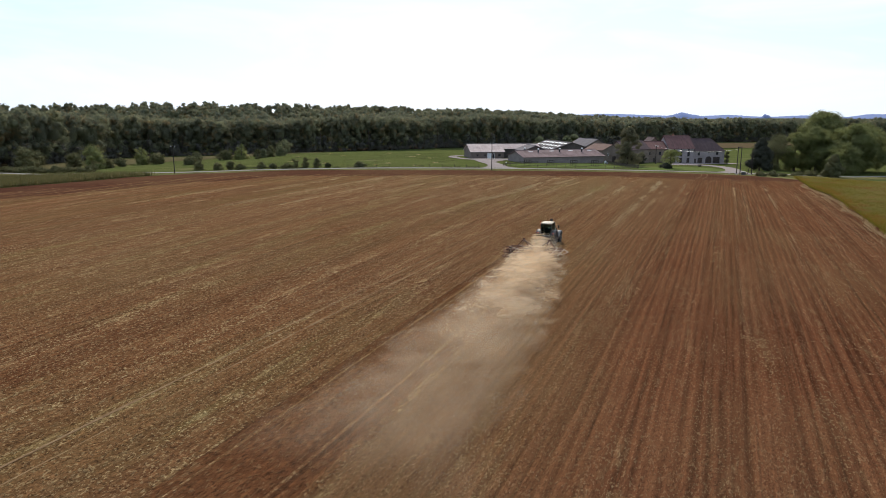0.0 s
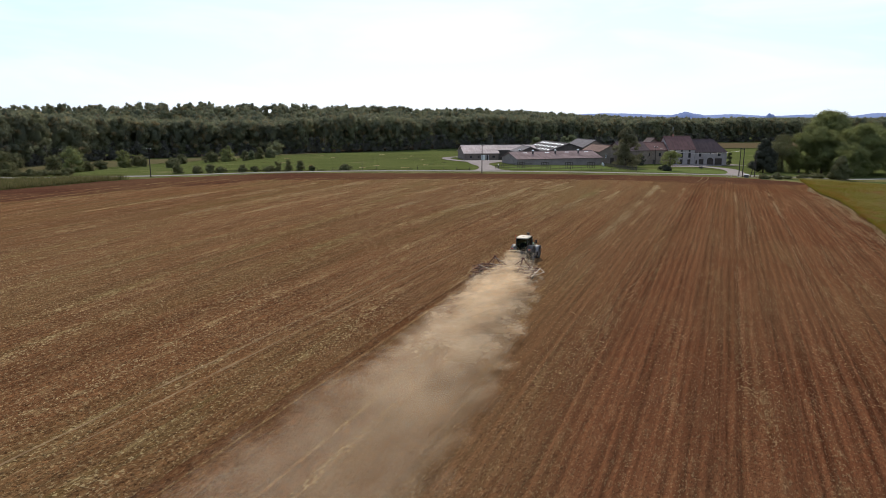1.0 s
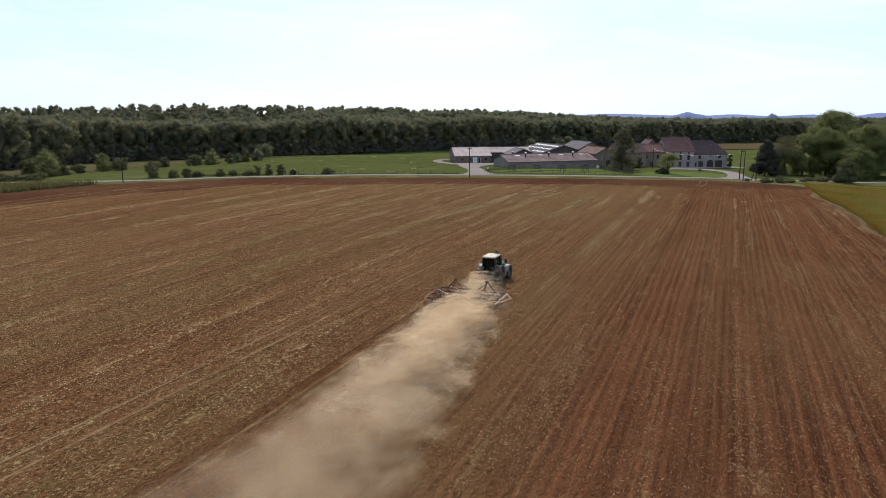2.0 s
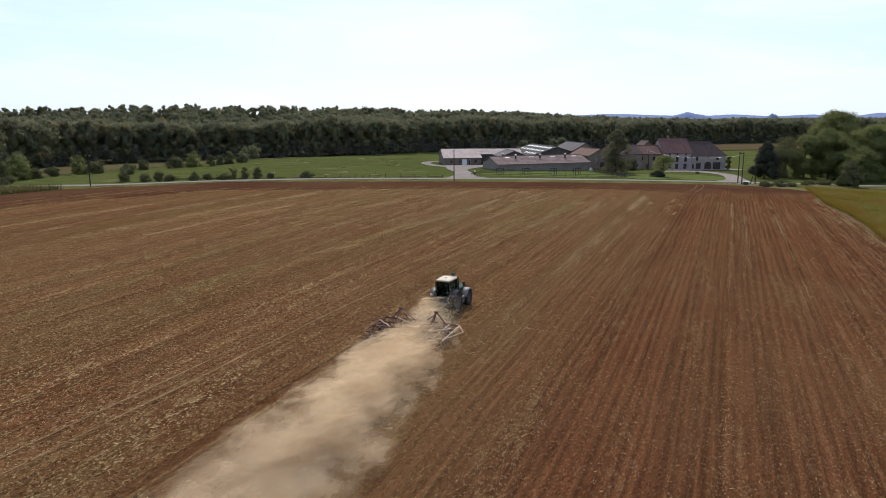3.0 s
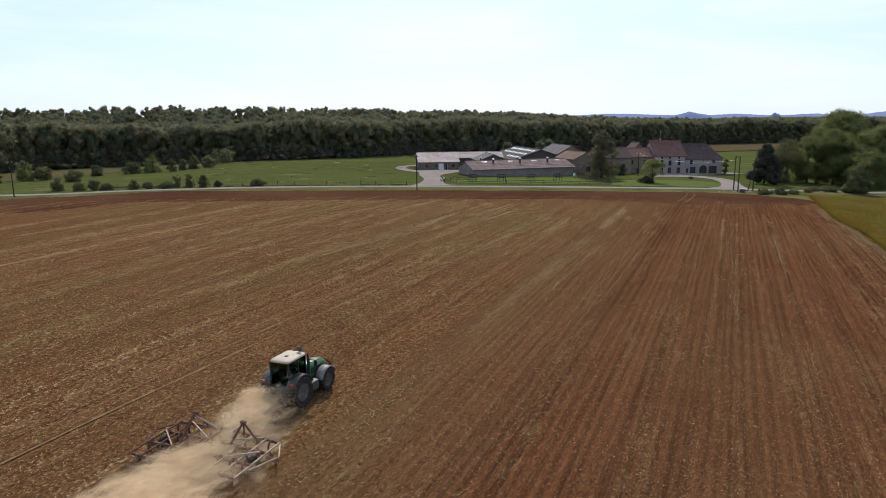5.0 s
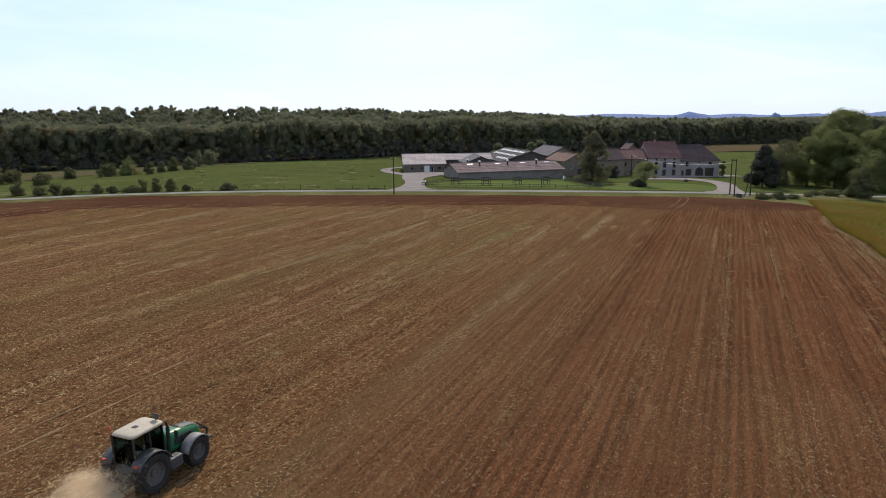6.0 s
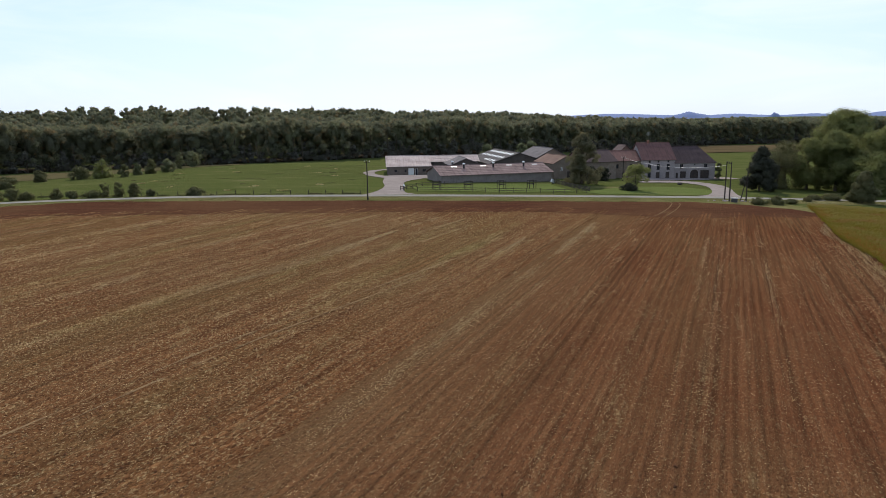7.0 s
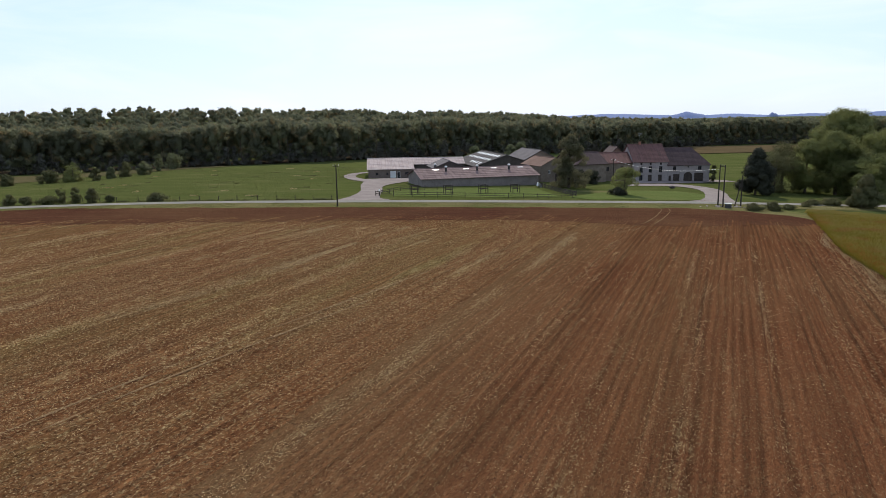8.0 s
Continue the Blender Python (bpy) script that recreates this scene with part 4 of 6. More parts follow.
def behind_front(x, y):
    """Metres by which a place lies behind the woods' edge (minus: before it)."""
    d = np.hypot(FRONT[:, 0] - x, FRONT[:, 1] - y)
    i = int(np.argmin(d))
    j = min(max(i, 1), len(FRONT) - 2)
    t = FRONT[j + 1] - FRONT[j - 1]
    side = t[0] * (y - FRONT[i, 1]) - t[1] * (x - FRONT[i, 0])
    return d[i] if side > 0 else -d[i]


def placed(parts, template, x, y, z, s, sz, turn):
    v, f = template
    c, n = math.cos(turn), math.sin(turn)
    w = np.stack([(v[:, 0] * c - v[:, 1] * n) * s + x, (v[:, 0] * n + v[:, 1] * c) * s + y, v[:, 2] * sz + z], 1)
    parts[0].append(w)
    parts[1].append(f + parts[2])
    parts[2] += len(w)


def wood_crown(rng, width, low, high, lumps, leaves, size, down=-0.35, hang=0.35, core=0.80):
    """A forest tree's crown: rounded leafy lumps over a dome, the lower side left open where nobody sees it."""
    mid, half = (low + high) / 2, (high - low) / 2
    k = np.arange(lumps) + 0.5
    up = 1 - k / lumps * (1 - down)
    a = k * 2.39996 + rng.uniform(0, 6.28)
    flat = np.sqrt(np.maximum(0, 1 - up * up))
    r = width * rng.uniform(0.13, 0.27, lumps)
    reach = width / 2 * rng.uniform(0.55, 0.80, lumps)
    c = np.stack([np.cos(a) * flat * reach, np.sin(a) * flat * reach, mid + np.sign(up) * np.abs(up) ** 0.6 * (half - r * 0.85) * rng.uniform(0.84, 1.0, lumps)], 1)
    ax = np.stack([r, r, r * rng.uniform(0.75, 1.1, lumps)], 1)
    jit = 1 + rng.normal(size=(lumps, len(ICO_V), 1)) * 0.16
    cv = (c[:, None] + ICO_V[None] * jit * ax[:, None] * core).reshape(-1, 3)
    cf = (ICO_F[None] + (np.arange(lumps) * len(ICO_V))[:, None, None]).reshape(-1, 3)
    pick = rng.integers(0, lumps, leaves)
    d = rng.normal(size=(leaves, 3))
    d[:, 2] = np.where(rng.uniform(size=leaves) < hang, d[:, 2], np.abs(d[:, 2]))
    d /= np.linalg.norm(d, axis=1)[:, None]
    at = c[pick] + d * ax[pick] * rng.uniform(0.76, 1.13, (leaves, 1))
    nrm = d + rng.normal(size=d.shape) * 0.34
    nrm /= np.linalg.norm(nrm, axis=1)[:, None]
    e1 = np.cross(nrm, rng.normal(size=d.shape))
    e1 /= np.linalg.norm(e1, axis=1)[:, None]
    e2 = np.cross(nrm, e1)
    s = size * rng.uniform(0.6, 1.25, (leaves, 1))
    lv = np.stack([at + e1 * s, at - e1 * s * 0.6 + e2 * s * 0.8, at - e1 * s * 0.6 - e2 * s * 0.8], 1).reshape(-1, 3)
    heart = ICO_V * np.array([width * 0.25, width * 0.25, half * 0.52]) + np.array([0, 0, mid + half * 0.15])
    n = len(cv) + len(lv)
    return np.concatenate([cv, lv, heart]), np.concatenate([cf, np.arange(leaves * 3).reshape(-1, 3) + len(cv), ICO_F + n])


def woods():
    rng = np.random.default_rng(21)
    near = [wood_crown(rng, 12.5, 1.5, 25.5, 15, 1500, 0.50, -0.9, 0.8, 0.66) for _ in range(9)]
    deep = [wood_crown(rng, 13.5, 3.0, 25.0, 7, 220, 0.60, -0.4) for _ in range(9)]
    edge, inner = [[], [], 0], [[], [], 0]
    for gx in np.arange(-640, 700, 8.5):
        for gy in np.arange(170, 1010, 8.5):
            x, y = gx + rng.uniform(-3.4, 3.4), gy + rng.uniform(-3.4, 3.4)
            if abs(x) > 0.92 * y + 60 or (x < -330 and y < 300):
                continue
            b = behind_front(x, y)
            if b < 1 or b > 330:
                continue
            if b > 26 and rng.uniform() > 0.52 - 0.0008 * b:
                continue
            swell = 0.05 * math.sin(x * 0.061 + 1.3 * math.sin(y * 0.021)) + 0.03 * math.sin(x * 0.17 + y * 0.05)
            s, sz = rng.uniform(0.72, 1.2), 0.97 + swell + rng.uniform(-0.04, 0.035)
            if rng.uniform() < 0.03:
                sz += 0.06
            target = edge if b < 26 else inner
            placed(target, (near if b < 26 else deep)[int(rng.integers(9))], x, y, gz(x, y) - 0.5, s, sz, rng.uniform(0, 6.28))
    for nm, p, label in (("forest_edge", edge, "dense mixed broadleaf forest edge in early autumn"), ("forest", inner, "wooded ridge of mixed broadleaf trees")):
        tagged(mesh_object(nm, np.concatenate(p[0]), np.concatenate(p[1]), M_FOREST, None, True), label, "forest", kind="stuff")


woods()
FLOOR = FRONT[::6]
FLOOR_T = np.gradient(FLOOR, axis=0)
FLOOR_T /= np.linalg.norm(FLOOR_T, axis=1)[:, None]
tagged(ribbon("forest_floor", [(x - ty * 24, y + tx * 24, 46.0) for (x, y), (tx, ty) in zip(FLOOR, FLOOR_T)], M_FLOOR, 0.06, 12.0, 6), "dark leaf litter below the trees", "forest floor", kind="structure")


def undergrowth():
    """Brush and trunks in the shade below the crowns, along the foot of the woods; the brush's colour carries part of
    that shade.
    """
    rng = np.random.default_rng(5)
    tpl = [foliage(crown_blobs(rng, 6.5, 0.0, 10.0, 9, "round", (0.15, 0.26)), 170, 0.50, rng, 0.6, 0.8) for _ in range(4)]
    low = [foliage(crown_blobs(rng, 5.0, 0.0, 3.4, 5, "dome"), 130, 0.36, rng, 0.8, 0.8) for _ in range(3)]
    p = [[], [], 0]
    bm = bmesh.new()
    for i, (x, y) in enumerate(FRONT):
        t = FRONT[min(i + 1, len(FRONT) - 1)] - FRONT[max(i - 1, 0)]
        back = np.array([-t[1], t[0]]) / np.hypot(*t)
        for depth in (1.5, 5.0):
            px, py = np.array([x, y]) + back * depth + rng.normal(size=2) * 1.3
            placed(p, tpl[int(rng.integers(4))], px, py, gz(px, py) - 0.3, rng.uniform(0.8, 1.2), rng.uniform(0.6, 1.25), rng.uniform(0, 6.28))
        if rng.uniform() < 0.55:
            px, py = np.array([x, y]) + back * 0.5 + rng.normal(size=2) * 1.0
            placed(p, low[int(rng.integers(3))], px, py, gz(px, py) - 0.3, rng.uniform(0.6, 1.1), rng.uniform(0.5, 1.2), rng.uniform(0, 6.28))
        if rng.uniform() < 0.25:
            px, py = np.array([x, y]) + back * rng.uniform(0.5, 3.0)
            z = gz(px, py)
            rod(bm, (px, py, z - 0.5), (px + rng.normal() * 0.8, py, z + 14), 0.28, 6, 0.16)
    tagged(mesh_object("undergrowth", np.concatenate(p[0]), np.concatenate(p[1]), M_BRUSH, None, True), "brush at the forest edge, its leaf colour darkened for shade", "undergrowth", kind="stuff")
    tagged(part("forest_trunks", bm, M_BARK), "grey-brown trunks standing in the forest edge", "tree trunks", kind="stuff")


undergrowth()

# ---- single trees and bushes ----
tree("willow", 76.6, 283.0, 16.0, 13.0, M_WILLOW, "tall loose willow trailing to the ground beside the stone barns", low=-0.02, clumps=120, leaves=30000, size=0.17, shape="dome", seed=11, core=0.22, lump=(0.05, 0.11))
tree("garden_tree", 88.2, 264.0, 7.6, 10.5, M_TREE, "small round tree with branching trunk on the lawn", low=0.16, clumps=46, leaves=5200, size=0.17, seed=12, core=0.05, lump=(0.05, 0.12))
tree("cypress", 127.9, 274.8, 13.4, 15.5, M_DARKTREE, "dark dense evergreen tree on the lawn", low=0.0, clumps=90, leaves=13000, size=0.26, shape="cone", seed=13, core=0.85, lump=(0.06, 0.13))
tree("orchard_tree", 144.0, 293.0, 15.5, 23.0, M_BUSH, "open airy tree with gaps in its crown", low=-0.06, clumps=84, leaves=12500, size=0.19, seed=14, core=0.2, lump=(0.06, 0.13))
tree("orchard_tree", 138.5, 286.0, 12.5, 17.0, M_BUSH, "low airy tree at the flank of the group", low=-0.05, clumps=64, leaves=10000, size=0.18, seed=44, core=0.2, lump=(0.06, 0.13))
tree("lime_tree", 164.0, 297.0, 26.0, 26.0, M_TREE, "tallest spreading broadleaf tree of the group", low=0.15, clumps=110, leaves=52000, size=0.19, seed=15, core=0.52, lump=(0.04, 0.15))
tree("ash_tree", 155.0, 283.0, 19.0, 19.0, M_TREE, "broad sunlit tree beside the lane", low=0.0, clumps=105, leaves=46000, size=0.185, seed=16, core=0.52, lump=(0.04, 0.15))
tree("ash_tree", 167.0, 277.0, 20.5, 24.0, M_TREE, "broad dense tree beside the lane", low=0.0, clumps=105, leaves=46000, size=0.185, seed=17, core=0.52, lump=(0.04, 0.15))
tree("ash_tree", 183.0, 272.0, 19.5, 24.0, M_TREE, "broad dense tree at the end of the group", low=0.0, clumps=80, leaves=28000, size=0.2, seed=18, core=0.52, lump=(0.04, 0.15))
tree("ash_tree", 159.0, 270.0, 13.0, 18.0, M_TREE, "lower spreading tree filling the group beside the lane", low=0.0, clumps=70, leaves=26000, size=0.18, seed=41, core=0.5, lump=(0.05, 0.16))
tree("ash_tree", 148.6, 288.0, 17.0, 15.0, M_TREE, "leaning tree at the flank of the group", low=0.05, clumps=60, leaves=22000, size=0.19, seed=42, core=0.5, lump=(0.05, 0.15))
tree("ash_tree", 178.0, 288.0, 21.0, 22.0, M_TREE, "tall tree at the back of the group", low=0.05, clumps=70, leaves=22000, size=0.2, seed=43, core=0.5, lump=(0.05, 0.15))
tree("yew", 141.3, 246.0, 8.5, 9.5, M_BUSH, "olive rounded evergreen beside the lane", low=0.0, clumps=34, leaves=8160, size=0.24, shape="cone", seed=19, core=0.9)
for i, (bx_, by_, bh, bw) in enumerate(((52, 368, 10.5, 8.0), (67.5, 373, 11.5, 8.0), (72.5, 376, 13.0, 8.0), (44, 300, 3.0, 3.0))):
    tree("farm_tree", bx_, by_, bh, bw, M_PALETREE if i < 3 else M_BUSH, "pale green tree behind the farm buildings", low=0.15, clumps=20, leaves=2720, size=0.36, seed=30 + i)

BUSHES = [(-98.6, 334, 7.6, 8.4, 0), (-105.4, 330, 5.1, 8.3, 1), (-91.6, 337, 5.2, 4.2, 1), (-91.7, 349, 4.6, 3.8, 2), (-90.8, 359, 6.3, 7.0, 1), (-87.5, 369, 6.1, 6.2, 2),
          (-97.8, 408, 8.3, 4.4, 2), (-99, 428, 8.8, 9.5, 2)]
FAR_BUSHES = [(-116.8, 323, 4.6, 6.0, 1), (-171, 279, 10, 12.5, 1), (-145.5, 283, 10.5, 13.0, 0), (-141.4, 287, 4.2, 6.2, 1), (-136, 308, 8.6, 7.5, 0),
          (-108, 290, 4.2, 8.0, 1), (-141.5, 298, 4.2, 6.8, 1), (-128.9, 308.5, 5.8, 8.4, 1), (-162, 300, 7.0, 10.0, 1), (-178, 296, 8.0, 12.0, 1)]
for i, (bx_, by_, bh, bw, kind_) in enumerate(BUSHES + FAR_BUSHES):
    tree("bush", bx_, by_, bh, bw, (M_TREE, M_BUSH, M_PALETREE)[kind_], ("round sunlit hawthorn at the meadow's edge", "dark green hedge bush in the meadow", "pale silvery bush at the meadow's edge")[kind_],
         low=-0.12, clumps=34, leaves=3400, size=0.22, shape="round", seed=50 + i, category="bush", trunk=0.02, lump=(0.07, 0.22), core=0.55)
HEDGE = [(-88 - 5.2 * i, 252.5 + 0.9 * i, 2.2 + 1.1 * ((i * 7) % 5) / 4, 6.2) for i in range(9, 19)]
ROADSIDE = [(-88.9, 247.7, 4.2, 5.0), (-81.3, 245.5, 2.8, 4.6), (-76.6, 244.5, 3.5, 4.2), (-73.4, 245, 2.4, 3.8), (-65.8, 246, 3.0, 3.4), (-61.5, 245.5, 2.2, 3.4), (-56.1, 246, 2.2, 4.6), (-53.6, 247, 3.9, 3.0), (-49.9, 246.8, 4.0, 3.2), (-45.6, 246.4, 3.7, 3.6), (-41.8, 247.5, 1.9, 2.2), (-30.2, 247, 2.3, 4.8),
            (108.6, 232.2, 1.9, 4.0), (113.8, 233.8, 2.3, 4.4), (119, 237.5, 1.2, 3.5), (136, 250.6, 2.0, 6.0), (131, 250.0, 1.5, 4.0), (142, 251.5, 2.4, 5.0), (127, 245, 1.2, 3.0)]
# first two in dark leaves: a hedge, and the barn wall's shade as foliage
for i, (bx_, by_, bh, bw) in enumerate(((83.0, 297.0, 5.0, 6.5), (87.5, 301.0, 4.6, 5.6), (86.2, 262.4, 2.3, 4.6), (131.3, 315.6, 6.0, 3.0))):
    tree("shrub", bx_, by_, bh, bw, M_DARKTREE if i < 3 else M_BUSH, "dark shrub growing close to the farm buildings", low=-0.1, clumps=24, leaves=2600, size=0.18, seed=200 + i, category="shrub", trunk=0.02, lump=(0.09, 0.24), core=0.6)
for i, (bx_, by_, bh, bw) in enumerate(ROADSIDE + HEDGE):
    tree("bush", bx_, by_, bh, bw, M_BUSH, "low dark bush beside the lane", low=-0.15, clumps=24, leaves=2000, size=0.15, seed=90 + i, category="bush", trunk=0.02, lump=(0.08, 0.26), core=0.52)


# ---- poles, wires and fences ----
def utility_pole(x, y, height, label, arm=True, lean=0.0):
    ob = thing("utility_pole", x, y, 0, None, label, "utility pole", "poles along the lane")
    bm = bmesh.new()
    rod(bm, (0, 0, -0.5), (lean, 0, height), 0.17, 10, 0.11)
    part("pole", bm, M_POLE, ob)
    if arm:
        bm = bmesh.new()
        bar(bm, (lean - 0.7, 0, height - 0.35), (lean + 0.7, 0, height - 0.35), 0.1, 0.12)
        part("crossarm", bm, M_POLE, ob)
        for s in (-0.6, 0.0, 0.6):
            bm = bmesh.new()
            lathe(bm, [(0.03, height - 0.3), (0.09, height - 0.2), (0.05, height - 0.1), (0.10, height - 0.02), (0.02, height + 0.06)], 8, Matrix.Translation((lean + s, 0, 0)))
            part("insulator", bm, M_WHITE, ob, "white porcelain insulator")
    return ob


utility_pole(-91.8, 232.2, 9.3, "dark timber utility pole at the corner of the field")
utility_pole(16.6, 231.6, 9.2, "grey timber utility pole at the field's edge")
utility_pole(104.0, 240.6, 9.6, "twin grey timber pole carrying a transformer beam", False)
utility_pole(104.2, 238.2, 9.7, "twin grey timber pole carrying a transformer beam", False)
utility_pole(93.8, 300.5, 8.0, "grey timber pole before the farmhouse wing")
braced = utility_pole(108.8, 239.4, 7.4, "braced timber pole at the lane junction", False)
bm = bmesh.new()
rod(bm, (-1.3, 0.5, -0.4), (0.0, 0, 6.6), 0.12, 8, 0.09)
part("brace", bm, M_POLE, braced)
beam = thing("pole_beam", 104.1, 239.4, -82, gz(104.1, 239.4) + 9.25, "dark steel beam with insulators across the twin poles", "beam")
bm = bmesh.new()
bar(bm, (-0.9, 0, 0), (1.0, 0, 0), 0.14, 0.16)
part("steel_beam", bm, M_POLE, beam)
for s in (-0.8, 0.0, 0.9):
    bm = bmesh.new()
    lathe(bm, [(0.03, 0.08), (0.10, 0.18), (0.05, 0.28), (0.10, 0.36), (0.02, 0.42)], 8, Matrix.Translation((s, 0, 0)))
    part("insulator", bm, M_BLACK, beam)
box_ob = thing("meter_box", 104.6, 236.2, -20, None, "grey steel service box at the foot of the poles", "service box")
bm = bmesh.new()
box(bm, (-0.7, -0.4, -0.1), (0.7, 0.4, 1.0), None, 0.04)
part("cabinet", bm, M_GREYPAINT, box_ob)
bm = bmesh.new()
box(bm, (-0.8, -0.5, 1.0), (0.8, 0.5, 1.08), None, 0.02)
part("lid", bm, M_METAL, box_ob)


def cable(p, q, sag, r=0.035):
    p, q = Vector(p), Vector(q)
    bm = bmesh.new()
    prev = p
    for i in range(1, 25):
        t = i / 24
        cur = p.lerp(q, t) - Vector((0, 0, sag * 4 * t * (1 - t)))
        rod(bm, prev, cur, r, 5)
        prev = cur
    ob = part("overhead_cable", bm, M_CABLE)
    tagged(ob, "sagging overhead cable between the poles", "cable")


cable((93.8, 300.5, gz(93.8, 300.5) + 7.7), (104.0, 240.6, gz(104.0, 240.6) + 8.6), 1.6, 0.024)


def fence(points, spacing, height, rails, label, wood=0.07):
    ob = thing("fence", points[0][0], points[0][1], 0, 0.0, label, "fence")
    line = smooth_line([(*p, 0) for p in points], spacing)[:, :2]
    o = Vector((points[0][0], points[0][1], 0))
    ends = []
    for i, (x, y) in enumerate(line):
        bm = bmesh.new()
        z, dx = gz(x, y), random.uniform(-0.06, 0.06)
        rod(bm, Vector((x, y, z - 0.4)) - o, Vector((x + dx, y, z + height + random.uniform(-0.08, 0.12))) - o, wood, 6, wood * 0.9)
        part("post", bm, M_FENCE, ob)
        ends.append(Vector((x, y, z)) - o)
    for a, b in zip(ends, ends[1:]):
        for h in rails:
            bm = bmesh.new()
            bar(bm, a + Vector((0, -0.05, h)), b + Vector((0, -0.05, h + random.uniform(-0.05, 0.05))), 0.05, 0.10 if len(rails) < 4 else 0.2)
            part("rail", bm, M_FENCE, ob)
    return ob


fence([(22.6, 254.5), (32, 253.0), (42, 252.0), (56, 250.6), (66, 250.3), (72.5, 253.8)], 3.2, 1.25, (0.55, 1.05), "grey wooden paddock fence with two rails")
fence([(68.3, 285.0), (70.0, 274.0), (71.5, 266.0), (74, 257.0)], 2.6, 1.5, (0.25, 0.55, 0.85, 1.15), "weathered boarded paddock fence")
fence([(22.6, 254.5), (25.5, 262.0), (28, 268.0), (38, 272.5)], 3.4, 1.2, (0.6, 1.05), "grey wooden paddock fence beside the drive")
fence([(-78, 252.5), (-40, 247.0), (-10, 245.6), (13, 245.4)], 4.4, 1.15, (), "row of grey fence posts along the meadow", 0.09)


def timber_frame(x, y, w, h, turn):
    ob = thing("timber_frame", x, y, turn, None, "dark timber frame standing in the paddock", "timber frame", "frames in the paddock")
    for dx in (-w / 2, w / 2):
        for dy in (0, 1.6):
            bm = bmesh.new()
            rod(bm, (dx, dy, -0.3), (dx, dy, h), 0.10, 6)
            part("post", bm, M_FENCE, ob)
    for dy in (0, 1.6):
        for hz in (h - 0.12, h * 0.55):
            bm = bmesh.new()
            bar(bm, (-w / 2, dy - 0.11, hz), (w / 2, dy - 0.11, hz), 0.10, 0.16)
            part("rail", bm, M_FENCE, ob)
    return ob


for fx, fy in ((32.5, 258.5), (41.3, 259.0), (50.6, 261.5), (59.3, 264.0)):
    timber_frame(fx, fy, 2.0, 2.3, 17)
trough = thing("water_trough", 68.0, 284.0, 60, None, "pale concrete slab leaning at the barn's corner", "slab")
bm = bmesh.new()
box(bm, (-1.6, -0.25, 0), (1.6, 0.25, 1.1), pose(0, 0, 0, 0, 18, 0), 0.05)
part("slab", bm, M_WHITE, trough)
bollard = thing("gate_post", 23.6, 254.0, 0, None, "short post with a white cap at the drive", "post")
bm = bmesh.new()
rod(bm, (0, 0, -0.3), (0, 0, 1.3), 0.16, 8)
part("post", bm, M_FENCE, bollard)
bm = bmesh.new()
rod(bm, (0, 0, 1.3), (0, 0, 1.75), 0.24, 8, 0.12)
part("cap", bm, M_WHITE, bollard)
# rounded stone shape standing in for a dark flower pot
rock = thing("boulder", 109.2, 289.5, 20, None, "dark flower pot at the edge of the lawn, shaped as a boulder", "boulder")
bm = bmesh.new()
bmesh.ops.create_icosphere(bm, subdivisions=2, radius=1.0, matrix=Matrix.Translation((0, 0, 0.35)) @ Matrix.Diagonal((0.9, 0.7, 0.5, 1)))
for v in bm.verts:
    v.co += Vector((random.uniform(-0.08, 0.08), random.uniform(-0.08, 0.08), random.uniform(-0.08, 0.08)))
part("stone", bm, M_DARKWALL, rock)


# ---- tractor ----
TX, TY = 14.72, 94.39
CX, CY = 14.61, 93.81
tractor = thing("tractor", TX, TY, -HEADING, gz(TX, TY) + 0.04, "dusty green tractor with a cream cab roof pulling a cultivator", "tractor")


tractor.matrix_basis = tractor.matrix_basis @ Matrix.Scale(1.1, 4)


def wheel(x, y, r, width, side, name):
    """A lugged tyre on a dished rim; side: +1 faces right."""
    hub = pose(x, y, r, 0, 90 * side, 0)
    bm = bmesh.new()
    w = width / 2
    lathe(bm, [(r * 0.56, -w * 0.8), (r * 0.72, -w), (r * 0.90, -w * 0.98), (r * 0.965, -w * 0.75), (r * 0.97, w * 0.75), (r * 0.90, w * 0.98), (r * 0.72, w), (r * 0.56, w * 0.8), (r * 0.56, -w * 0.8)], 36, hub)
    lugs = 20
    for i in range(lugs):
        for s in (-1, 1):
            a = 360 / lugs * (i + (0.5 if s > 0 else 0))
            m = hub @ pose(0, 0, 0, 0, 0, a) @ pose(r * 0.975, 0, s * w * 0.48, 0, 0, 0) @ pose(0, 0, 0, s * 38, 0, 0)
            bmesh.ops.create_cube(bm, size=1.0, matrix=m @ Matrix.Diagonal((0.07, 0.06, width * 0.56, 1)))
    tyre = part(name, bm, M_TYRE, tractor, "black lugged tyre coated with dust")
    bm = bmesh.new()
    lathe(bm, [(r * 0.57, w * 0.78), (r * 0.53, w * 0.72), (r * 0.48, w * 0.30), (r * 0.22, w * 0.22), (r * 0.20, w * 0.5), (0.01, w * 0.52)], 24, hub)
    for i in range(8):
        m = hub @ pose(0, 0, 0, 0, 0, i * 45) @ Matrix.Translation((r * 0.16, 0, w * 0.54))
        bmesh.ops.create_cone(bm, cap_ends=True, segments=6, radius1=0.025, radius2=0.025, depth=0.06, matrix=m)
    part("rim", bm, M_RIM, tyre, "grey steel rim", smooth=False)
    return tyre


for s in (-1, 1):
    wheel(s * 0.95, 0.0, 0.95, 0.62, s, "rear_wheel")
    wheel(s * 0.95, 2.8, 0.72, 0.50, s, "front_wheel")


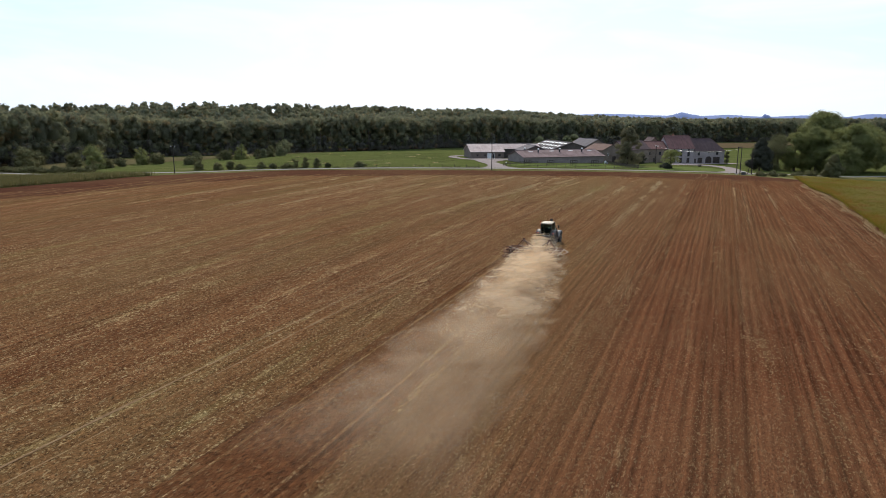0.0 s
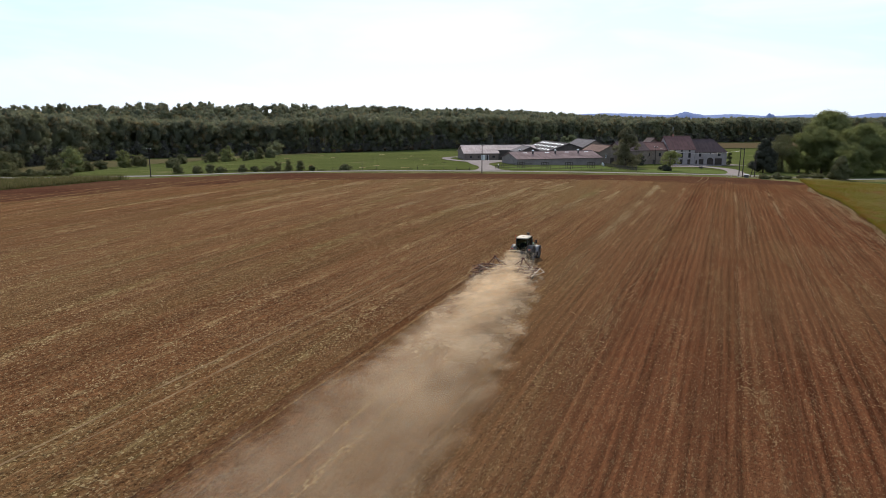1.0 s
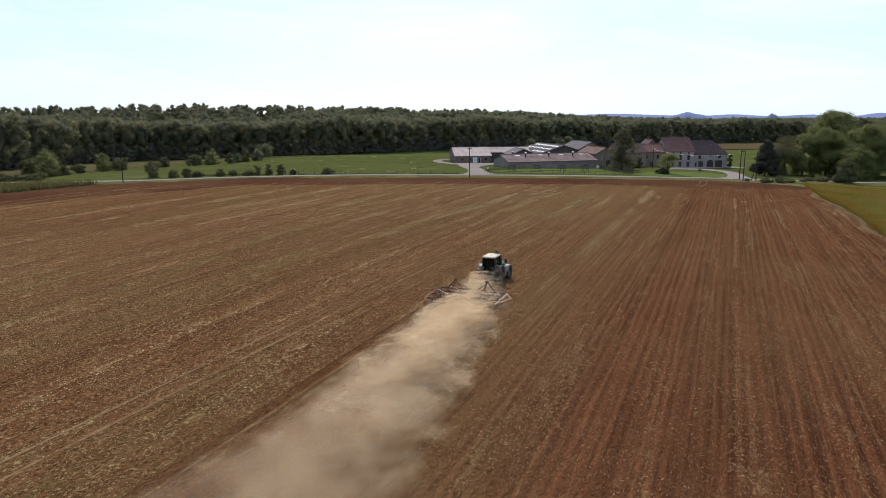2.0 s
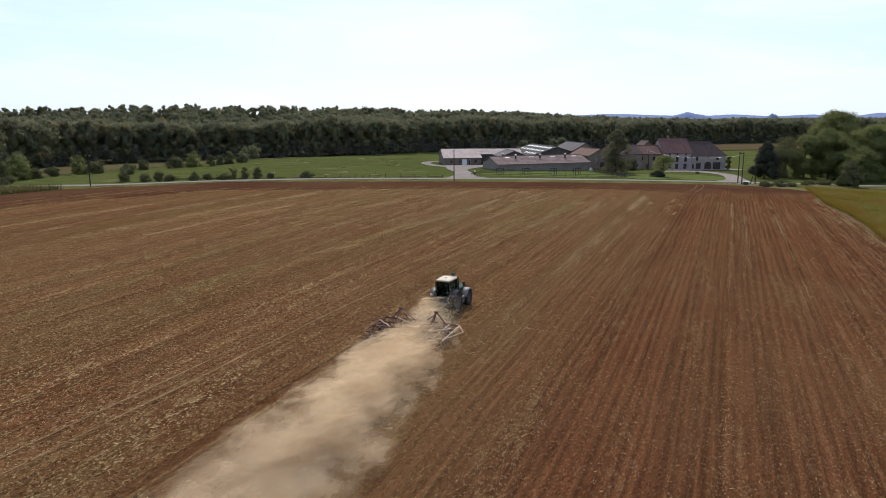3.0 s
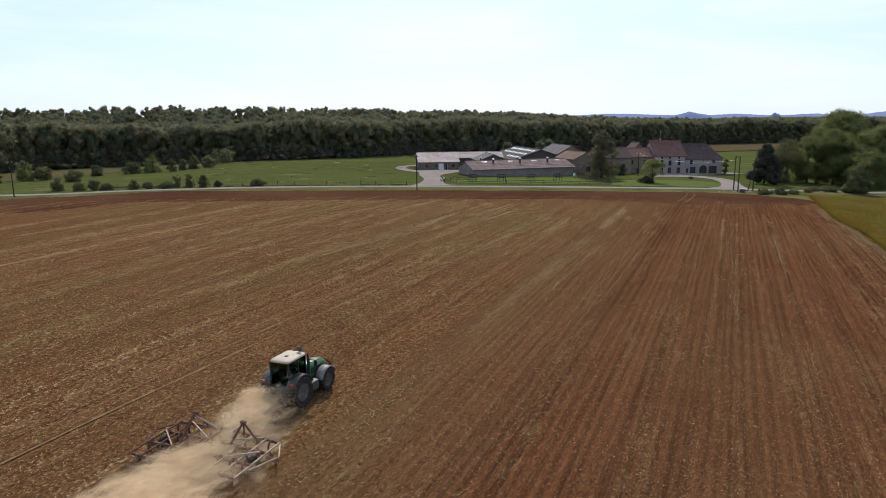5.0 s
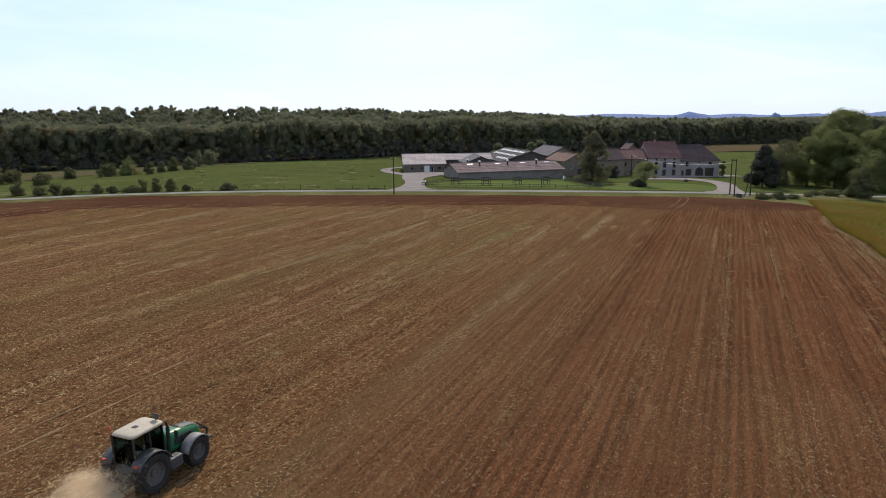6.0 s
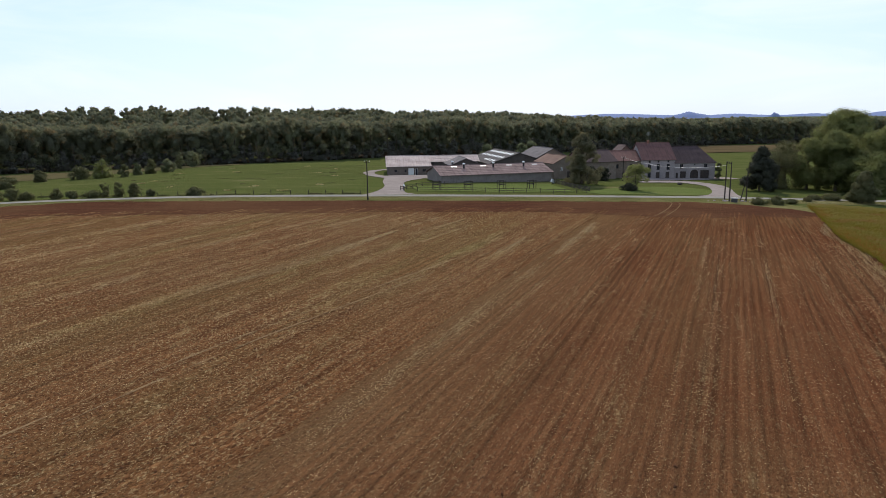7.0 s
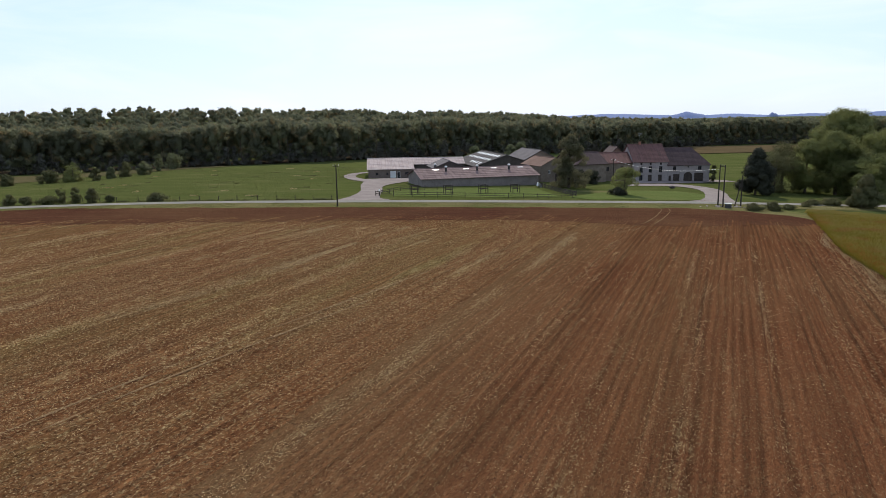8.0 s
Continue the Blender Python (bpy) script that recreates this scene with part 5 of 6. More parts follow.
def arched_fender(x0, x1, cy, cz, r, a0, a1, mat, name, thick=0.05):
    bm = bmesh.new()
    n = 12
    rows = []
    for i in range(n + 1):
        a = radians(a0 + (a1 - a0) * i / n)
        rows.append([bm.verts.new((x, cy + math.cos(a) * q, cz + math.sin(a) * q)) for x, q in ((x0, r), (x1, r), (x1, r - thick), (x0, r - thick))])
    for a, b in zip(rows, rows[1:]):
        for j in range(4):
            k = (j + 1) % 4
            bm.faces.new((a[j], a[k], b[k], b[j]))
    bm.faces.new(rows[0])
    bm.faces.new(rows[-1][::-1])
    return part(name, bm, mat, tractor, "", True)


for s in (-1, 1):
    arched_fender(s * 0.68, s * 1.24, 2.8, 0.72, 0.86, 25, 165, M_FENDER, "front_fender")
    arched_fender(s * 0.62, s * 1.24, 0.0, 0.95, 1.08, 20, 150, M_GREYPAINT, "rear_fender")
    bm = bmesh.new()
    box(bm, (s * 1.0 - 0.10, -0.95, 1.64), (s * 1.0 + 0.10, -0.84, 1.74), None, 0.02)
    part("tail_lamp", bm, M_RED, tractor, "rear work lamp")

bm = bmesh.new()
box(bm, (-0.30, -0.55, 0.62), (0.30, 3.2, 1.18), None, 0.06)
box(bm, (-0.42, 3.0, 0.55), (0.42, 3.75, 1.0), None, 0.06)
box(bm, (-0.42, -0.6, 0.60), (0.42, 0.5, 1.35), None, 0.05)
rod(bm, (-0.8, 0, 0.95), (0.8, 0, 0.95), 0.16, 10)
rod(bm, (-0.8, 2.8, 0.72), (0.8, 2.8, 0.72), 0.11, 10)
part("chassis", bm, M_GREYPAINT, tractor)


def hood():
    """The bonnet: narrowing and dropping to the front, rounded over the top."""
    bm = bmesh.new()
    rows = []
    for y, w, top, low in ((1.25, 0.50, 2.02, 1.15), (1.9, 0.50, 2.0, 1.12), (2.6, 0.47, 1.93, 1.08), (3.3, 0.43, 1.80, 1.02), (3.62, 0.39, 1.66, 1.0), (3.78, 0.34, 1.42, 1.0)):
        ring = [(-w, low), (-w, top - 0.25), (-w * 0.86, top - 0.07), (-w * 0.45, top), (w * 0.45, top), (w * 0.86, top - 0.07), (w, top - 0.25), (w, low)]
        rows.append([bm.verts.new((x, y, z)) for x, z in ring])
    for a, b in zip(rows, rows[1:]):
        for j in range(7):
            bm.faces.new((a[j], a[j + 1], b[j + 1], b[j]))
    bm.faces.new(rows[0])
    bm.faces.new(rows[-1][::-1])
    ob = part("hood", bm, M_GREEN, tractor, "glossy green bonnet", True)
    for side in (-1, 1):
        bm = bmesh.new()
        box(bm, (side * 0.50 - 0.015, 1.88, 1.32), (side * 0.50 + 0.015, 3.0, 1.68))
        for k in range(5):
            box(bm, (side * 0.515 - 0.02, 1.9 + k * 0.22, 1.35), (side * 0.515 + 0.02, 2.05 + k * 0.22, 1.65))
        part("grille", bm, M_BLACK, ob)
    bm = bmesh.new()
    rows = []
    for y, w, top in ((2.55, 0.30, 1.955), (3.0, 0.30, 1.90), (3.4, 0.28, 1.80), (3.66, 0.26, 1.66)):
        rows.append([bm.verts.new((x, y, z)) for x, z in ((-w, top - 0.03), (-w * 0.5, top + 0.025), (w * 0.5, top + 0.025), (w, top - 0.03))])
    for a, b in zip(rows, rows[1:]):
        for j in range(3):
            bm.faces.new((a[j], a[j + 1], b[j + 1], b[j]))
    part("bonnet_panel", bm, M_BLACK, ob, "black bonnet panel", True)


hood()

# cab
CAB = {"bl": (-0.66, -0.58), "br": (0.66, -0.58), "fl": (-0.60, 1.20), "fr": (0.60, 1.20)}
for key, (px, py) in CAB.items():
    bm = bmesh.new()
    top = (px * 0.98, py - (0.04 if "b" in key else 0.10), 2.83)
    bar(bm, (px, py, 1.15), top, 0.08)
    part("cab_post", bm, M_BLACK, tractor)
for s in (-1, 1):
    bm = bmesh.new()
    bar(bm, (s * 0.68, 0.35, 1.05), (s * 0.66, 0.3, 2.83), 0.06)
    part("cab_post", bm, M_BLACK, tractor)
bm = bmesh.new()
box(bm, (-0.74, -0.66, 1.05), (0.74, 1.3, 1.30), None, 0.05)
part("cab_floor", bm, M_GREYPAINT, tractor)
for lo, hi in (((-0.66, -0.52, 1.32), (-0.64, 1.12, 2.80)), ((0.64, -0.52, 1.32), (0.66, 1.12, 2.80)), ((-0.60, -0.62, 1.45), (0.60, -0.60, 2.80)), ((-0.55, 1.14, 1.5), (0.55, 1.16, 2.80))):
    bm = bmesh.new()
    box(bm, lo, hi)
    pane = part("cab_window", bm, M_CABGLASS, tractor, "greenish tinted cab glass")
    pane.visible_shadow = False
bm = bmesh.new()
box(bm, (-0.28, -0.25, 1.30), (0.28, 0.30, 1.72), None, 0.08)
box(bm, (-0.26, -0.36, 1.60), (0.26, -0.22, 2.35), None, 0.06)
part("seat", bm, M_BLACK, tractor)
bm = bmesh.new()
rod(bm, (0, 0.95, 1.3), (0, 0.75, 1.85), 0.05)
lathe(bm, [(0.19, -0.02), (0.22, 0.0), (0.19, 0.02), (0.16, 0.0), (0.19, -0.02)], 16, pose(0, 0.73, 1.88, 30, 0, 0))
part("steering_wheel", bm, M_BLACK, tractor)


def cab_roof():
    bm = bmesh.new()
    rows = []
    for z, g in ((2.82, 0.94), (2.835, 0.99), (2.885, 1.0), (2.93, 0.97), (2.965, 0.84), (2.985, 0.45)):
        ring = []
        for i in range(28):
            a = 2 * math.pi * i / 28
            c, s = math.cos(a), math.sin(a)
            e = 0.30
            ring.append(bm.verts.new((math.copysign(abs(c) ** e, c) * 0.70 * g, 0.28 + math.copysign(abs(s) ** e, s) * 0.98 * g, z)))
        rows.append(ring)
    for a, b in zip(rows, rows[1:]):
        for j in range(28):
            k = (j + 1) % 28
            bm.faces.new((a[j], a[k], b[k], b[j]))
    bm.faces.new(rows[0][::-1])
    bm.faces.new(rows[-1])
    return part("cab_roof", bm, M_CABROOF, tractor, "cream rounded cab roof", True)


roof_part = cab_roof()
bm = bmesh.new()
box(bm, (-0.14, 0.05, 2.978), (0.10, 0.28, 3.01), None, 0.01)
part("roof_hatch", bm, M_BLACK, roof_part)
bm = bmesh.new()
box(bm, (0.10, 1.08, 3.04), (0.44, 1.15, 3.30), pose(0, 0, 0, 0, 0, 0), 0.02)
rod(bm, (0.26, 1.12, 2.88), (0.26, 1.12, 3.08), 0.04)
part("guidance_receiver", bm, M_GREYPAINT, roof_part, "grey guidance receiver on the roof")
bm = bmesh.new()
rod(bm, (-0.70, -0.66, 2.7), (-0.70, -0.66, 3.10), 0.016)
rod(bm, (-0.70, -0.66, 3.10), (-0.70, -0.66, 3.24), 0.055, 10, 0.045)
part("beacon", bm, M_RED, roof_part, "red warning beacon")
for s in (-1, 1):
    bm = bmesh.new()
    bar(bm, (s * 0.75, 1.25, 2.3), (s * 1.15, 1.45, 2.35), 0.03)
    box(bm, (s * 1.15 - 0.10, 1.40, 2.05), (s * 1.15 + 0.10, 1.46, 2.45), None, 0.02)
    part("mirror", bm, M_BLACK, tractor)
    bm = bmesh.new()
    for k in range(3):
        box(bm, (s * 0.9 - 0.22, 0.55, 0.45 + k * 0.28), (s * 0.9 + 0.18, 0.85, 0.49 + k * 0.28))
    box(bm, (s * 0.95 - 0.25, 0.95, 0.55), (s * 0.95 + 0.20, 1.75, 1.15), None, 0.08)
    part("fuel_tank", bm, M_GREYPAINT, tractor)
bm = bmesh.new()
rod(bm, (0.64, 1.42, 1.3), (0.64, 1.42, 2.55), 0.09, 12)
rod(bm, (0.64, 1.42, 2.55), (0.64, 1.34, 2.85), 0.06, 10)
part("exhaust", bm, M_BLACK, tractor, "black upright exhaust stack")
bm = bmesh.new()
for s in (-1, 1):
    bar(bm, (s * 0.36, 3.6, 1.72), (s * 0.38, 4.25, 1.15), 0.06)
    bar(bm, (s * 0.38, 4.25, 1.15), (s * 0.38, 4.1, 0.6), 0.07)
    bar(bm, (s * 0.38, 3.7, 0.7), (s * 0.40, 4.5, 0.62), 0.10)
bar(bm, (-0.4, 4.25, 1.15), (0.4, 4.25, 1.15), 0.06)
box(bm, (-0.35, 3.75, 0.55), (0.35, 4.0, 0.85), None, 0.04)
part("front_linkage", bm, M_BLACK, tractor, "black front linkage frame")
bm = bmesh.new()
for s in (-1, 1):
    bar(bm, (s * 0.42, -0.6, 0.7), (s * 0.45, -1.45, 0.55), 0.09)
    bar(bm, (s * 0.45, -0.5, 1.25), (s * 0.45, -1.25, 0.62), 0.05)
bar(bm, (0, -0.6, 1.1), (0, -1.4, 1.0), 0.07)
bar(bm, (-0.5, -1.45, 0.55), (0.5, -1.45, 0.55), 0.08)
part("rear_linkage", bm, M_BLACK, tractor)

# ---- cultivator ----
harrow = thing("cultivator", CX, CY, -HEADING, gz(CX, CY) - 0.02, "wide rusty-red folding cultivator trailing dust behind the tractor", "cultivator")


def bars(name, rows, mat, w=0.11, h=None):
    for p, q in rows:
        bm = bmesh.new()
        bar(bm, p, q, w, h)
        part(name, bm, mat, harrow)


bars("drawbar", [((-0.15, -0.95, 0.62), (-0.1, -5.2, 0.85)), ((-0.15, -0.95, 0.62), (0.55, -5.2, 0.85))], M_WORN, 0.13)
bars("cross_beam", [((-3.5, -5.4, 0.8), (-0.15, -5.2, 0.85)), ((0.35, -5.2, 0.85), (3.7, -5.4, 0.8)), ((-3.5, -6.7, 0.8), (-0.3, -6.6, 0.85)), ((0.5, -6.6, 0.85), (3.7, -6.7, 0.8)),
                    ((-3.5, -8.0, 0.78), (-0.3, -7.9, 0.8)), ((0.5, -7.9, 0.8), (3.7, -8.0, 0.78)), ((-3.4, -9.2, 0.65), (-0.3, -9.2, 0.65)), ((0.5, -9.2, 0.65), (3.6, -9.2, 0.65))], M_RUST, 0.13)
for s in (-1, 1):
    ox = 0.1 + s * 0.1
    tone = M_WORN if s > 0 else M_RUST
    bars("side_rail", [((ox + s * 0.35, -5.2, 0.88), (ox + s * 0.45, -9.2, 0.72)), ((ox + s * 1.6, -5.3, 0.9), (ox + s * 1.7, -9.3, 0.75)), ((ox + s * 2.6, -5.4, 0.9), (ox + s * 2.6, -9.2, 0.75)), ((ox + s * 3.5, -5.4, 0.85), (ox + s * 3.5, -9.3, 0.7))], tone, 0.08)
    bars("brace", [((ox + s * 0.4, -6.6, 0.95), (ox + s * 2.6, -5.4, 0.98)), ((ox + s * 1.7, -8.0, 0.9), (ox + s * 3.4, -6.7, 0.93))], M_WORN, 0.07)
    bars("a_frame", [((ox + s * 1.1, -5.5, 0.85), (ox + s * 1.6, -6.1, 2.05)), ((ox + s * 2.6, -6.0, 0.85), (ox + s * 1.6, -6.1, 2.05)), ((ox + s * 1.5, -7.6, 0.85), (ox + s * 1.6, -6.1, 2.05))], M_RUST, 0.09)
    bm = bmesh.new()
    box(bm, (ox + s * 1.6 - 0.17, -6.2, 1.99), (ox + s * 1.6 + 0.17, -6.0, 2.12), None, 0.02)
    part("pivot", bm, M_RUST, harrow)
    bars("end_guard", [((ox + s * 3.5, -5.4, 0.8), (ox + s * 4.3, -6.6, 0.72)), ((ox + s * 4.3, -6.6, 0.72), (ox + s * 3.6, -8.3, 0.66))], M_RUST if s < 0 else M_WORN, 0.065)
    bm = bmesh.new()
    rod(bm, (ox + s * 1.6, -6.2, 1.9), (ox + s * 0.4, -5.6, 1.0), 0.06, 8)
    part("hydraulic_ram", bm, M_WORN, harrow)
    hubm = pose(ox + s * 3.05, -7.3, 0.42, 0, 90, 0)
    bm = bmesh.new()
    lathe(bm, [(0.20, -0.14), (0.36, -0.16), (0.42, -0.1), (0.42, 0.1), (0.36, 0.16), (0.20, 0.14), (0.20, -0.14)], 22, hubm)
    tyre = part("depth_wheel", bm, M_TYRE, harrow, "dark depth wheel tyre", True)
    bm = bmesh.new()
    rod(bm, (ox + s * 3.05 - 0.1, -7.3, 0.42), (ox + s * 3.05 + 0.1, -7.3, 0.42), 0.2, 14)
    part("rim", bm, M_RUST, tyre)
    bars("wheel_arm", [((ox + s * 3.05, -6.6, 0.85), (ox + s * 3.05, -7.3, 0.5))], M_RUST, 0.08)

tine_mesh = None
for row, (ty, count, shift) in enumerate(((-5.5, 9, 0.0), (-6.7, 9, 0.28), (-7.9, 9, 0.14))):
    for i in range(count):
        tx = -3.3 + shift + i * 0.82
        if abs(tx - 0.1) < 0.25:
            continue
        if tine_mesh is None:
            bm = bmesh.new()
            pts = [(0, 0.08, 0.82), (0, -0.12, 0.98), (0, -0.34, 0.88), (0, -0.40, 0.62), (0, -0.28, 0.30), (0, -0.10, 0.02)]
            for a, b in zip(pts, pts[1:]):
                bar(bm, a, b, 0.08, 0.08)
            box(bm, (-0.09, -0.16, -0.02), (0.09, 0.02, 0.06))
            tine = part("tine", bm, M_RUST, harrow)
            tine_mesh = tine.data
        else:
            tine = new("tine", tine_mesh)
            tine.parent = harrow
        tine.location = (tx, ty, 0.0)
disc_mesh = None
for i in range(18):
    dx = -3.3 + i * 0.395
    if disc_mesh is None:
        bm = bmesh.new()
        lathe(bm, [(0.02, -0.05), (0.14, -0.04), (0.24, -0.01), (0.28, 0.03), (0.275, 0.04), (0.23, 0.0), (0.02, -0.035)], 16, pose(0, 0, 0.25, 0, 90, 0))
        disc = part("disc", bm, M_WORN, harrow)
        disc_mesh = disc.data
    else:
        disc = new("disc", disc_mesh)
        disc.parent = harrow
    disc.matrix_basis = pose(dx, -8.9, 0.0, 0, 0, 14)
bm = bmesh.new()
rod(bm, (-3.5, -9.7, 0.22), (3.6, -9.7, 0.22), 0.05, 8)
for i in range(10):
    a = 2 * math.pi * i / 10
    rod(bm, (-3.5, -9.7 + 0.2 * math.cos(a), 0.22 + 0.2 * math.sin(a)), (3.6, -9.7 + 0.2 * math.cos(a + 0.9), 0.22 + 0.2 * math.sin(a + 0.9)), 0.02, 5)
part("crumbler_roller", bm, M_RUST, harrow)


# ---- loose stuff ----
def specks(name, at, nrm_flat, size, ratio, mat, label, category):
    """Many small flat faces, one object."""
    n = len(at)
    rng = np.random.default_rng(n)
    d = rng.normal(size=(n, 3))
    d[:, 2] *= nrm_flat
    d /= np.linalg.norm(d, axis=1)[:, None]
    e = np.cross(d, rng.normal(size=(n, 3)))
    e /= np.linalg.norm(e, axis=1)[:, None]
    s = np.asarray(size).reshape(-1, 1)
    v = np.stack([at - d * s, at + d * s, at + e * s * ratio], 1).reshape(-1, 3)
    f = np.arange(3 * n).reshape(-1, 3)
    return tagged(mesh_object(name, v, f, mat), label, category, kind="stuff")


def dust():
    """The plume: fine earth dust from the wheels and the tines, thinning as it drifts behind."""
    rng = np.random.default_rng(77)
    pts, sizes = [], []

    def puff(x, y, z, r, n, up=0.65):
        n = int(n * 0.05)
        lumps = rng.normal(size=(9, 3)) * np.array([r, r * 1.2, r * up]) * 0.62
        rad = rng.uniform(0.22, 0.5, (9, 1)) * r
        k = rng.integers(0, 9, n)
        p = lumps[k] + rng.normal(size=(n, 3)) * rad[k] + np.array([x, y, z])
        p[:, 2] = np.abs(p[:, 2] - 0.02) + 0.02
        pts.append(p)
        sizes.append(rng.uniform(0.006, 0.015, n))

    for i in range(26):
        s = i / 25
        puff(rng.uniform(-1.2, 1.5) + 0.5 * s, -0.7 - 5.0 * s, 0.7 + 1.0 * rng.uniform() * (1.2 - 0.6 * s), 0.78 + 0.2 * s, 8600)
    for i in range(8):
        puff(rng.uniform(-1.3, 1.0), rng.uniform(-1.6, 0.0), rng.uniform(1.0, 1.8), 0.55, 5200)
    for i in range(7):
        puff(1.3 + rng.uniform(0, 0.9), -3.0 + rng.uniform(-1.4, 2.6), 0.4, 0.6, 3600)
    for i in range(10):
        s = i / 9
        puff(-0.9 + 4.0 * s + rng.normal() * 0.3, -6.0 - rng.uniform(0, 2.6), 0.45, 0.65, 5200)
    for i in range(14):
        s = i / 13
        puff(-2.9 + 6.3 * s + rng.normal() * 0.2, -9.4 - rng.uniform(0, 1.8), 0.55, 0.7, 6000)
    for i in range(52):
        s = (i + rng.uniform()) / 52
        puff(rng.uniform(-1.9, 2.6 + 4.2 * s), -10.4 - 22.0 * s, 0.8 + 1.0 * rng.uniform() * (0.5 + s), 1.0 + 0.8 * s, 10000 * (1 - 0.40 * s))
    for i in range(16):
        s = (i + rng.uniform()) / 16
        puff(rng.uniform(-3.0, 5.0), -32 - 24.0 * s, 1.1 + 0.8 * rng.uniform(), 2.2 + 1.2 * s, 10500 * (1 - 0.75 * s))
    for i in range(16):
        s = (i + rng.uniform()) / 16
        puff(rng.uniform(-4.0, 8.0), -46 - 20.0 * s, 1.3 + 1.2 * rng.uniform(), 3.2 + 1.0 * s, 6500)
    p = np.concatenate(pts)
    c, sn = math.cos(radians(-HEADING)), math.sin(radians(-HEADING))
    X, Y = p[:, 0] * c - p[:, 1] * sn + CX, p[:, 0] * sn + p[:, 1] * c + CY
    at = np.stack([X, Y, p[:, 2] + ground_z(X, Y) + 0.1], 1)
    specks("dust_plume", at, 1.0, np.concatenate(sizes), 1.2, M_DUST, "pale tan dust plume drifting behind the cultivator", "dust")


dust()


def dust_veils():
    """The fine part of the plume, in level layers one above another that thin out to the sides and upwards."""
    rng = np.random.default_rng(78)
    d = np.arange(-0.5, 66.01, 0.5)
    q = np.linspace(-1, 1, 33)
    D, Q = np.meshgrid(d, q, indexing="ij")
    half = np.interp(d, [-0.5, 1, 3, 6, 8.5, 12.5, 35, 66], [2.1, 2.7, 3.0, 3.0, 3.6, 4.2, 5.6, 9.0])[:, None]
    mid = np.interp(d, [-0.5, 1, 3.5, 6.5, 8.5, 35, 66], [-0.6, -0.4, 0.2, 1.1, 1.7, 4.4, 5.1])[:, None]
    tall = np.interp(d, [-0.5, 1, 4, 6.5, 9, 12.5, 30, 45, 66], [1.6, 2.4, 2.4, 1.6, 2.0, 2.9, 3.2, 3.0, 3.2])[:, None]
    amount = np.interp(d, [-0.5, 0.7, 1.7, 3.4, 5.2, 7.0, 9.0, 11.5, 26, 36, 48, 60, 66], [0.0, 0.10, 0.66, 0.80, 0.58, 0.36, 0.50, 0.64, 0.55, 0.30, 0.16, 0.10, 0.0])[:, None]
    c, sn = math.cos(radians(-HEADING)), math.sin(radians(-HEADING))
    verts, faces, body, load = [], [], [], []
    for k in range(4):
        share = (k + 0.4) / 4
        x = mid + Q * half
        ph = rng.uniform(0, 6.28, 3)
        z = share * tall + 0.10 * np.sin(D * 0.6 + ph[0] + 1.2 * Q) + 0.08 * np.sin(x * 1.3 + D * 0.4 + ph[1])
        X, Y = x * c + D * sn + CX, x * sn - D * c + CY
        verts.append(np.stack([X, Y, ground_z(X, Y) + 0.1 + np.maximum(z, 0.08)], 2).reshape(-1, 3))
        i, j = np.meshgrid(np.arange(len(d) - 1), np.arange(len(q) - 1), indexing="ij")
        a = (i * len(q) + j).ravel()
        faces.append(np.stack([a, a + 1, a + len(q) + 1, a + len(q)], 1) + k * D.size)
        body.append((1 - Q * Q - share ** 2 * 0.85 + 0 * D).ravel())
        load.append((amount + 0 * Q).ravel())
    faces, dense = np.concatenate(faces), np.concatenate(body)
    ob = mesh_object("dust_haze", np.concatenate(verts), faces[dense[faces].max(1) > 0.01], M_VEIL, None, True)
    for name, values in (("body", body), ("load", load)):
        layer = ob.data.attributes.new(name, "FLOAT", "POINT")
        layer.data.foreach_set("value", np.clip(np.concatenate(values), 0, 1).astype(np.float32))
    tagged(ob, "soft tan dust haze drifting behind the cultivator", "dust", kind="stuff")


dust_veils()


